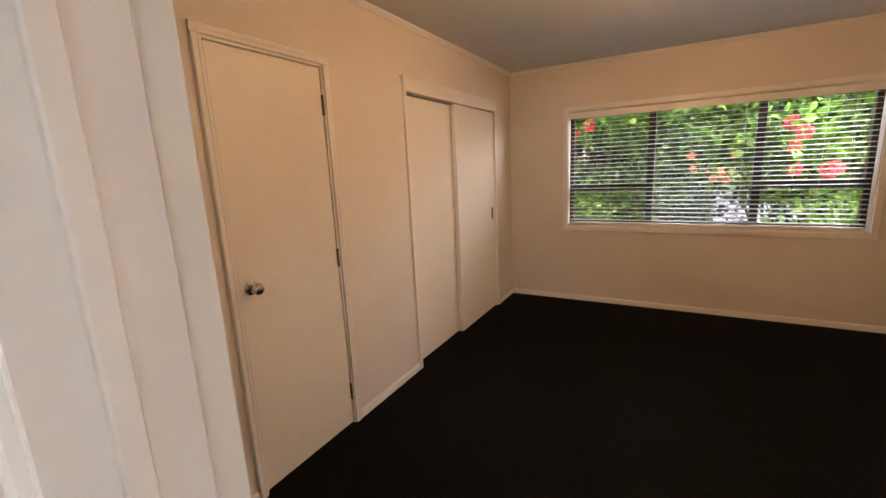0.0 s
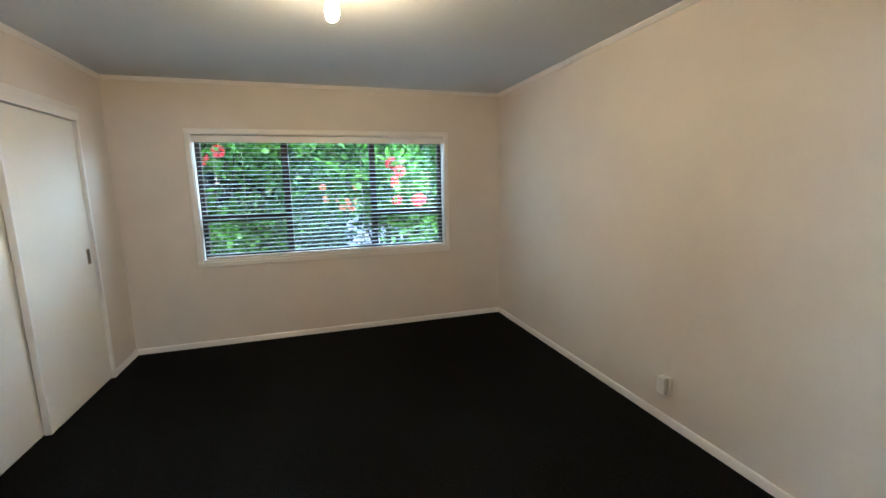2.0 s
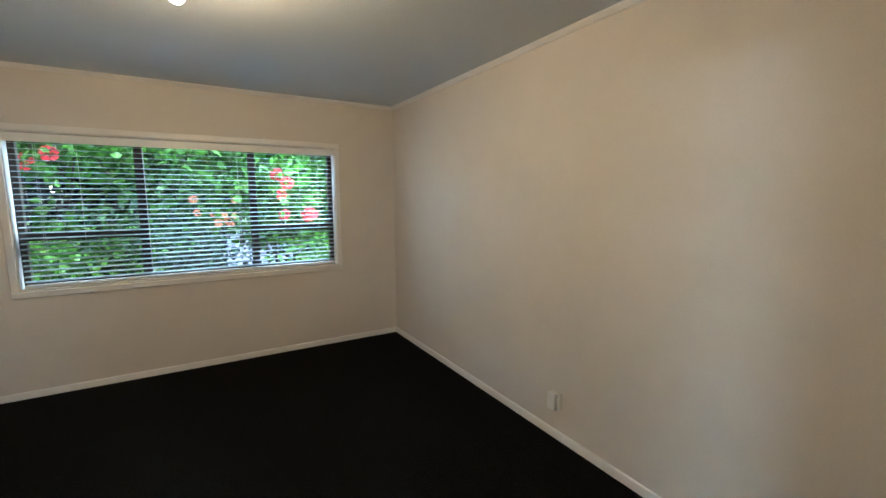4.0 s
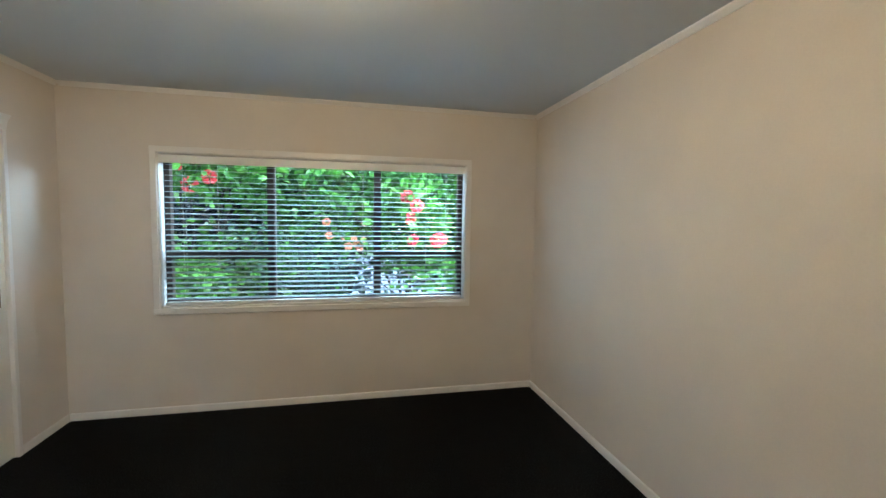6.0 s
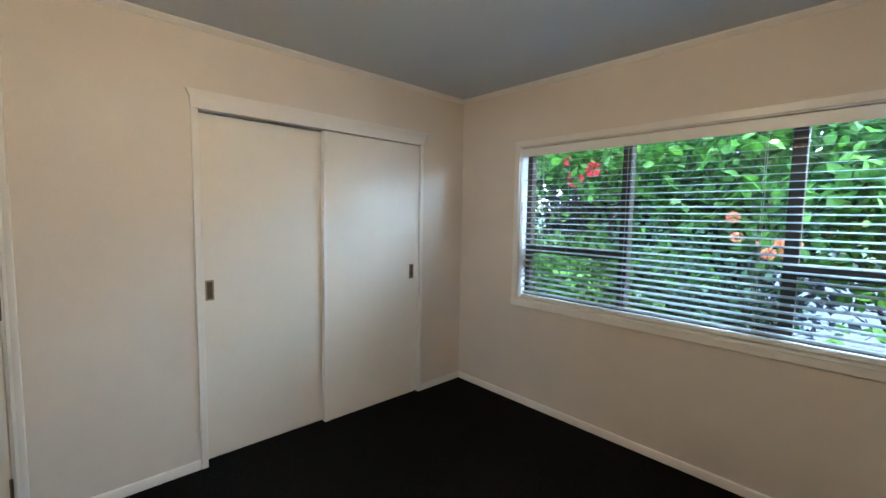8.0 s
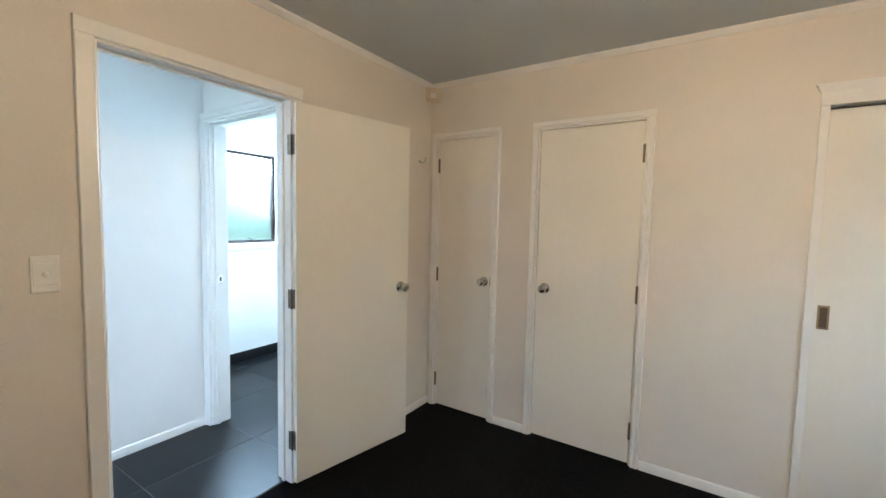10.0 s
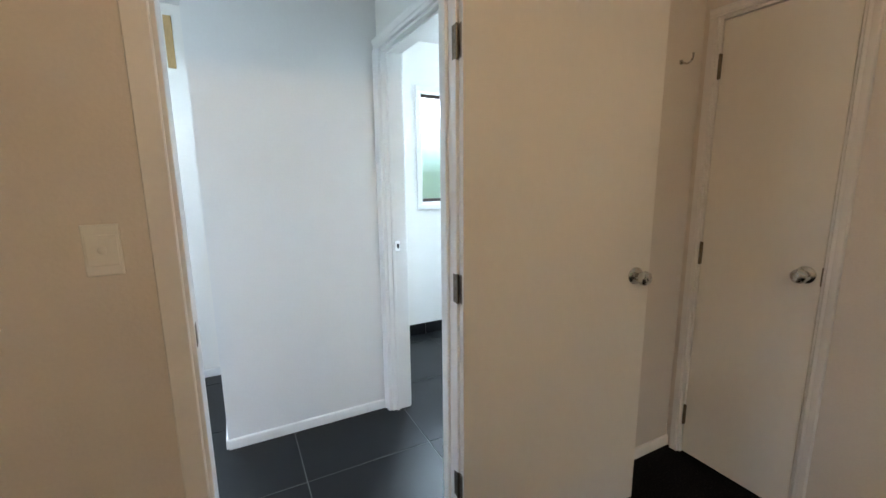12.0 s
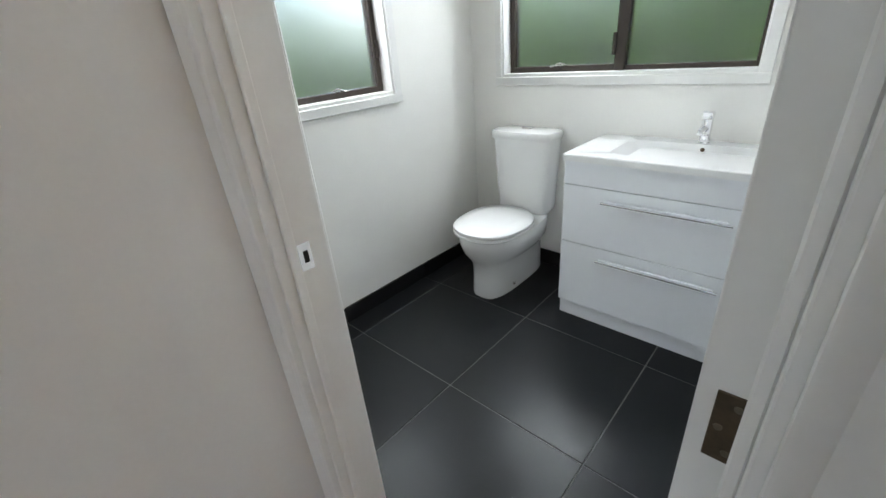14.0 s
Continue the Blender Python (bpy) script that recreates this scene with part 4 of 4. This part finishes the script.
part("outlet_pipe", tube([(2.528, y, 0.22), (2.528, y, 0.11), (2.530, y - 0.02, 0.085), (2.530, 0.0, 0.075)], [0.020, 0.020, 0.020, 0.020], 14), pvc, wp, smooth=50)
part("wall_flange", lathe([(0, 0), (0.036, 0), (0.034, 0.006), (0.022, 0.009), (0, 0.009)], axes((2.530, 0.0, 0.075), (1, 0, 0), (0, 0, -1)), 18), pvc, wp, smooth=40)
bt = thing("timber_batten", (2.150, BY, 2.05), label="bare yellow timber batten fixed to the laundry wall", category="batten")
part("board", box(-0.030, 0.012, 0.0, 0.018, 0.0, 0.30, 0.002, 1), raw_timber, bt)
br = thing("timber_block", (2.190, BY + 0.017, 1.455), label="small unpainted timber patch on the window frame", category="block")
part("block", box(-0.016, 0.016, 0.0, 0.006, -0.035, 0.035, 0.001, 1), raw_timber, br)


# ---------------------------------------------------------------- outside
structure("ground", box(-400, 400, -400, 400, -0.62, -0.50), lawn, "rough green lawn around the house", "ground")
structure("pavement", box(-14, 16, 7.9, 25.5, -0.51, -0.494), concrete, "pale worn concrete drive beyond the hedge", "drive")


def leaves_mesh(name, centres, ups, size, material, rng, droop=0.25):
    """Many small pointed leaves, folded along the rib, one at each centre."""
    n = len(centres)
    s = size * rng.uniform(0.6, 1.25, n)[:, None]
    d = rng.normal(size=(n, 3)) + ups * 0.8
    d[:, 2] -= droop
    d /= np.linalg.norm(d, axis=1)[:, None]
    up = rng.normal(size=(n, 3)) * 0.6 + np.array([0, 0, 1.0])
    w = np.cross(d, up)
    w /= np.linalg.norm(w, axis=1)[:, None] + 1e-9
    nn = np.cross(w, d)
    verts = np.stack([centres, centres + s * (0.34 * d + 0.40 * w + 0.06 * nn), centres + s * (0.36 * d - 0.01 * nn), centres + s * (0.34 * d - 0.40 * w + 0.06 * nn),
                      centres + s * (0.72 * d + 0.25 * w + 0.03 * nn), centres + s * (0.72 * d - 0.25 * w + 0.03 * nn), centres + s * (1.0 * d - 0.10 * nn)], 1).reshape(-1, 3)
    quads = ((0, 1, 2), (0, 2, 3), (1, 4, 2), (4, 6, 2), (2, 6, 5), (2, 5, 3))
    idx = (np.arange(n)[:, None, None] * 7 + np.array(quads)[None]).reshape(-1, 3)
    me = bpy.data.meshes.new(name)
    me.from_pydata(verts.tolist(), [], idx.tolist())
    me.materials.append(material)
    return me


def flower_mesh(name, material):
    """Five ruffled petals."""
    bm = bmesh.new()
    for k in range(5):
        a0 = k * math.tau / 5
        rows = []
        for r, half, z in ((0.006, 0.10, 0.0), (0.025, 0.42, 0.012), (0.045, 0.62, 0.014), (0.058, 0.45, 0.006)):
            rows.append([bm.verts.new((r * math.cos(a0 + half * f), r * math.sin(a0 + half * f), z + 0.006 * math.cos(4 * f + k))) for f in (-1, -0.35, 0.35, 1)])
        for p, q in zip(rows, rows[1:]):
            for i in range(3):
                bm.faces.new((p[i], p[i + 1], q[i + 1], q[i]))
    return mesh_of(bm, name, material, 60)


red_me, orange_me = flower_mesh("flower", petal_red), flower_mesh("flower", petal_orange)
stamen_me = mesh_of(tube([(0, 0, 0), (0, 0, 0.03), (0.004, 0, 0.055)], [0.003, 0.0025, 0.004], 6), "stamen", stamen_mat, 60)


def shrub(name, base, height, spread, count, size, material, seed, label, category="shrub", group="", flowers=(), stems=7, low=0.12, thick=0.035, hollow=None):
    """A bush: several leaning stems with side limbs, leaves clustered along the limbs, and flowers at given places."""
    rng = np.random.default_rng(seed)
    b = np.array(base, float)
    ob = thing(name, base, label=label, category=category, group=group)
    bm, tips = bmesh.new(), []
    for k in range(stems):
        ang, lean = k * math.tau / stems + rng.uniform(-0.4, 0.4), rng.uniform(0.25, 1.0)
        top = np.array([math.cos(ang) * spread[0] * lean, math.sin(ang) * spread[1] * lean, height * rng.uniform(0.75, 1.0)])
        midp = top * np.array([0.45, 0.45, 0.5]) + rng.normal(size=3) * 0.06
        pts = [np.array([math.cos(ang) * 0.06, math.sin(ang) * 0.06, -0.05]), midp * 0.5, midp, (midp + top) / 2 + rng.normal(size=3) * 0.05, top]
        tube([p.tolist() for p in pts], [thick, thick * 0.8, thick * 0.6, thick * 0.4, thick * 0.15], 7, bm)
        for j in range(8):
            f = rng.uniform(0.15, 1.0)
            p = pts[1] * (1 - f) + pts[4] * f if f > 0.5 else pts[1] * (1 - 2 * f) + midp * 2 * f
            e = p + np.array([rng.normal() * spread[0] * 0.45, rng.normal() * spread[1] * 0.45, rng.uniform(-0.1, 0.5) * height * 0.35])
            m_ = (p + e) / 2 + rng.normal(size=3) * 0.04
            tube([p.tolist(), m_.tolist(), e.tolist()], [thick * 0.35, thick * 0.25, thick * 0.1], 5, bm)
            tips += [(m_, 0.7), (e, 1.0)]
        tips.append((top, 1.0))
    part("trunk", bm, bark, ob, smooth=60)
    at = np.array([t[0] for t in tips])
    pick = rng.integers(0, len(at), count)
    c = at[pick] + rng.normal(size=(count, 3)) * np.array([0.20 * spread[0] + 0.03, 0.20 * spread[1] + 0.03, 0.16])
    keep = c[:, 2] > low
    if hollow:
        keep &= (((c - (np.array(hollow[0]) - b)) / np.array(hollow[1])) ** 2).sum(axis=1) > rng.uniform(0.55, 1.3, count)
    c = c[keep]
    ups = c - np.array([0, 0, height * 0.4])
    ups /= np.linalg.norm(ups, axis=1)[:, None]
    crown = new("crown", leaves_mesh("crown", c, ups, size, material, rng))
    crown.parent = ob
    for x, y_, z, kind in flowers:
        f = new("flower", red_me if kind else orange_me)
        f.parent = ob
        f.matrix_basis = pose(x - base[0], y_ - base[1], z - base[2], 90 + rng.uniform(-35, 25), rng.uniform(-30, 30), rng.uniform(-45, 45))
        f.scale = (rng.uniform(1.0, 1.5) if kind else rng.uniform(0.45, 0.85),) * 3
        f["label"] = "open red hibiscus flower" if kind else "open orange-pink flower"
        st = new("stamen", stamen_me)
        st.parent = f
    return ob


HL = "leafy green hibiscus bush with red flowers outside the bedroom window"
shrub("hibiscus_bush", (-0.9, 6.35, -0.5), 2.95, (0.75, 0.55), 4800, 0.108, leaf_green, 11, HL, group="hibiscus hedge", flowers=((-0.3, 5.95, 1.92, 1), (-0.6, 5.9, 1.2, 1)), hollow=((0.12, 6.2, 1.45), (0.95, 0.95, 0.30)))
shrub("hibiscus_bush", (0.45, 6.45, -0.5), 2.95, (0.75, 0.55), 4800, 0.108, leaf_green, 12, HL, group="hibiscus hedge",
      flowers=((0.35, 5.93, 2.0, 1), (0.62, 5.93, 1.90, 1), (0.44, 5.93, 1.82, 1)), hollow=((0.12, 6.2, 1.45), (0.95, 0.95, 0.30)))
shrub("hibiscus_bush", (1.75, 6.6, -0.5), 2.95, (0.75, 0.5), 4800, 0.108, leaf_green, 13, HL, group="hibiscus hedge",
      flowers=((1.74, 5.97, 1.47, 0), (1.77, 5.97, 1.32, 0), (1.92, 5.97, 1.3, 0), (1.97, 5.97, 1.21, 0), (2.06, 5.97, 1.23, 0), (2.13, 5.97, 1.28, 0), (2.14, 5.97, 1.46, 0), (2.03, 5.97, 1.29, 0), (2.09, 5.97, 1.19, 0)), low=1.62, stems=14, thick=0.02)
shrub("hibiscus_bush", (3.05, 6.5, -0.5), 2.95, (0.75, 0.55), 6200, 0.108, leaf_green, 14, HL, group="hibiscus hedge",
      flowers=((2.6, 5.93, 1.76, 1), (2.71, 5.93, 1.66, 1), (2.64, 5.93, 1.52, 1), (2.94, 5.93, 1.27, 1), (2.99, 5.93, 1.29, 1), (2.67, 5.93, 1.28, 1)), low=1.35, stems=13, thick=0.02)
shrub("hibiscus_bush", (4.35, 6.4, -0.5), 2.95, (0.75, 0.55), 6200, 0.108, leaf_green, 15, HL, group="hibiscus hedge", flowers=((3.8, 5.95, 1.6, 1), (4.0, 5.95, 1.2, 1)))
shrub("low_bush", (0.75, 5.75, -0.5), 1.55, (0.55, 0.28), 2600, 0.075, leaf_green, 21, "low bright green bush beneath the bedroom window", group="low bushes", stems=6, thick=0.018)
shrub("low_bush", (-0.35, 5.8, -0.5), 1.5, (0.5, 0.28), 2000, 0.075, leaf_green, 22, "low bright green bush beneath the bedroom window", group="low bushes", stems=6, thick=0.018)
shrub("low_bush", (1.45, 5.85, -0.5), 1.75, (0.55, 0.25), 3600, 0.052, leaf_dim, 24, "low fine-leaved grey-green bush beneath the bedroom window", group="low bushes", stems=16, thick=0.012)
shrub("low_bush", (3.15, 5.8, -0.5), 1.4, (0.45, 0.25), 1500, 0.085, leaf_green, 23, "low bright green bush beneath the bedroom window", group="low bushes", stems=6, thick=0.018)
# Back row of bushes, painted dark so the hedge's gaps look shaded.
DL = "dense bush behind the hibiscus hedge, coloured near-black for the shade in its gaps"
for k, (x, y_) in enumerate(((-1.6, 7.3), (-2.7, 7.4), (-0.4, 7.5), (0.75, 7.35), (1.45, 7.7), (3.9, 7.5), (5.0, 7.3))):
    shrub("hedge_bush", (x, y_, -0.5), 2.65, (0.7, 0.4), 4200, 0.10, leaf_gap_shade, 51 + k, DL, group="dark hedge")
shrub("hedge_bush", (2.85, 7.9, -0.5), 2.5, (0.7, 0.4), 1500, 0.10, leaf_gap_shade, 61, DL, group="dark hedge", low=1.75)
FL = "tall light-green tree behind the hedge"
shrub("garden_tree", (-5.5, 28.5, -0.5), 8.5, (4.6, 2.0), 6500, 0.34, leaf_light, 31, FL, "tree", "garden trees", stems=9, low=0.3, thick=0.16)
shrub("garden_tree", (2.6, 29.5, -0.5), 8.5, (4.6, 2.0), 6500, 0.34, leaf_light, 32, FL, "tree", "garden trees", stems=9, low=0.6, thick=0.16)
shrub("garden_tree", (10.5, 28.0, -0.5), 8.5, (4.6, 2.0), 6500, 0.34, leaf_light, 33, FL, "tree", "garden trees", stems=9, low=0.3, thick=0.16)
GL = "green garden bush outside the frosted bathroom windows"
shrub("garden_bush", (-2.5, -1.9, -0.5), 2.5, (0.7, 0.9), 4600, 0.12, leaf_light, 41, GL, group="bathroom bushes")
shrub("garden_bush", (-2.6, -0.5, -0.5), 2.5, (0.7, 0.9), 4600, 0.12, leaf_light, 42, GL, group="bathroom bushes")
shrub("garden_bush", (-2.5, 0.9, -0.5), 2.5, (0.7, 0.9), 4600, 0.12, leaf_light, 43, GL, group="bathroom bushes")
shrub("garden_bush", (-1.7, -3.9, -0.5), 2.3, (0.8, 0.5), 3600, 0.10, leaf_light, 44, GL, group="bathroom bushes")
shrub("garden_bush", (-0.4, -3.8, -0.5), 2.2, (0.8, 0.5), 3600, 0.10, leaf_light, 45, GL, group="bathroom bushes")


# neighbouring house seen through the laundry window
nh = thing("neighbour_house", (0, -6.6, -1.10), label="white weatherboard house with a grey tiled roof next door", category="house")
part("wall", box(-1.0, 11.0, -7.5, -0.03, 0.5, 3.2), weatherboard, nh)
NW = ((2.80, 3.60), (5.6, 6.6))
spans = [(-1.0, NW[0][0] - 0.1), (NW[0][1] + 0.1, NW[1][0] - 0.1), (NW[1][1] + 0.1, 11.0)]
for k in range(3, 18):
    z = k * 0.178
    for x0, x1 in ([(-1.0, 11.0)] if z + 0.18 < 2.16 or z > 3.10 else spans):
        part("board", box(x0, x1, -0.03, -0.006 + 0.004 * (k % 2), z + 0.006, z + 0.176, 0.004, 1), weatherboard, nh)
for x0, x1 in NW:
    w = part("window", box(x0 - 0.1, x1 + 0.1, -0.02, 0.012, 2.20, 3.10, 0.003, 1), hall_trim, nh)
    for z0, z1 in ((2.28, 2.50), (2.54, 2.76), (2.80, 3.02)):
        for u0, u1 in ((x0, (x0 + x1) / 2 - 0.02), ((x0 + x1) / 2 + 0.02, x1)):
            part("pane", box(u0, u1, 0.010, 0.016, z0, z1), far_glass, w)
    part("sill", box(x0 - 0.14, x1 + 0.14, 0.0, 0.06, 2.15, 2.20, 0.004, 1), hall_trim, w)
part("soffit", box(-1.4, 11.4, -0.2, 0.45, 3.18, 3.22), hall_trim, nh)
part("gutter", tube([(-1.4, 0.46, 3.25), (11.4, 0.46, 3.25)], 0.065, 10), hall_trim, nh, smooth=50)
slope = radians(27)
wave = [(0.40 * k / 6, 0.022 * math.sin(k * math.tau / 6)) for k in range(6 * 32 + 1)]
course = bmesh.new()
lo_ = [course.verts.new((u, 0, v)) for u, v in wave]
hi_ = [course.verts.new((u, -0.36, v - 0.025)) for u, v in wave]
un_ = [course.verts.new((u, 0, v - 0.03)) for u, v in wave]
for k in range(len(wave) - 1):
    course.faces.new((lo_[k], lo_[k + 1], hi_[k + 1], hi_[k]))
    course.faces.new((un_[k], un_[k + 1], lo_[k + 1], lo_[k]))
course_me = mesh_of(course, "roof_course", roof_tile_mat, 60)
rf = part("roof", loft([[(-1.4, 0.40, 3.22), (11.4, 0.40, 3.22), (11.4, 0.40, 3.26), (-1.4, 0.40, 3.26)],
                        [(-1.4, -4.6, 3.22 + 5.0 * math.tan(slope)), (11.4, -4.6, 3.22 + 5.0 * math.tan(slope)), (11.4, -4.6, 3.26 + 5.0 * math.tan(slope)), (-1.4, -4.6, 3.26 + 5.0 * math.tan(slope))]]), roof_tile_mat, nh)
for k in range(17):
    r = new("roof_course", course_me)
    r.parent = rf
    r.matrix_basis = pose(-1.4, 0.45 - 0.32 * k * math.cos(slope), 3.30 + 0.32 * k * math.sin(slope), -math.degrees(slope) * 1.0, 0, 0)

# ---------------------------------------------------------------- floor tiles and tiled skirting
PITCH, TX, TY, G = 0.620, 0.459, -0.644, 0.0022


def piece(name, x0, x1, y0, y1, z0, z1, material, parent, cache={}):
    key = (name, round(x1 - x0, 3), round(y1 - y0, 3), round(z1 - z0, 3), material.name)
    if key not in cache:
        dx, dy, dz = (x1 - x0) / 2, (y1 - y0) / 2, (z1 - z0) / 2
        cache[key] = mesh_of(box(-dx, dx, -dy, dy, -dz, dz, 0.0012, 1), name, material)
    ob = new(name, cache[key])
    ob.parent = parent
    ob.matrix_basis = pose((x0 + x1) / 2, (y0 + y1) / 2, (z0 + z1) / 2)
    return ob


def cells(lo, hi, first):
    k = math.floor((lo - first) / PITCH)
    out = []
    while first + k * PITCH < hi - 0.01:
        out.append((max(lo, first + k * PITCH + G), min(hi, first + (k + 1) * PITCH - G)))
        k += 1
    return [c for c in out if c[1] - c[0] > 0.012]


for x0, x1 in cells(BX, HE, TX):
    for y0, y1 in cells(BY, 0.508, TY):
        piece("tile", x0, x1, y0, y1, -0.010, random.uniform(-0.0006, 0.0006), tile_slate, floor_2)
sk = thing("baseboard", label="black tiled skirting round the bathroom floor", category="tiled skirting", kind="structure")
for x0, x1 in cells(BX, PX0, TX):
    piece("skirting_tile", x0, x1, BY, BY + 0.010, 0.002, 0.100, tile_skirt, sk)
for y0, y1 in cells(BY + 0.011, 0.45, TY):
    piece("skirting_tile", BX, BX + 0.010, y0, y1, 0.002, 0.100, tile_skirt, sk)
piece("skirting_tile", PX0 - 0.010, PX0, BY + 0.011, BD[0] - 0.066, 0.002, 0.100, tile_skirt, sk)
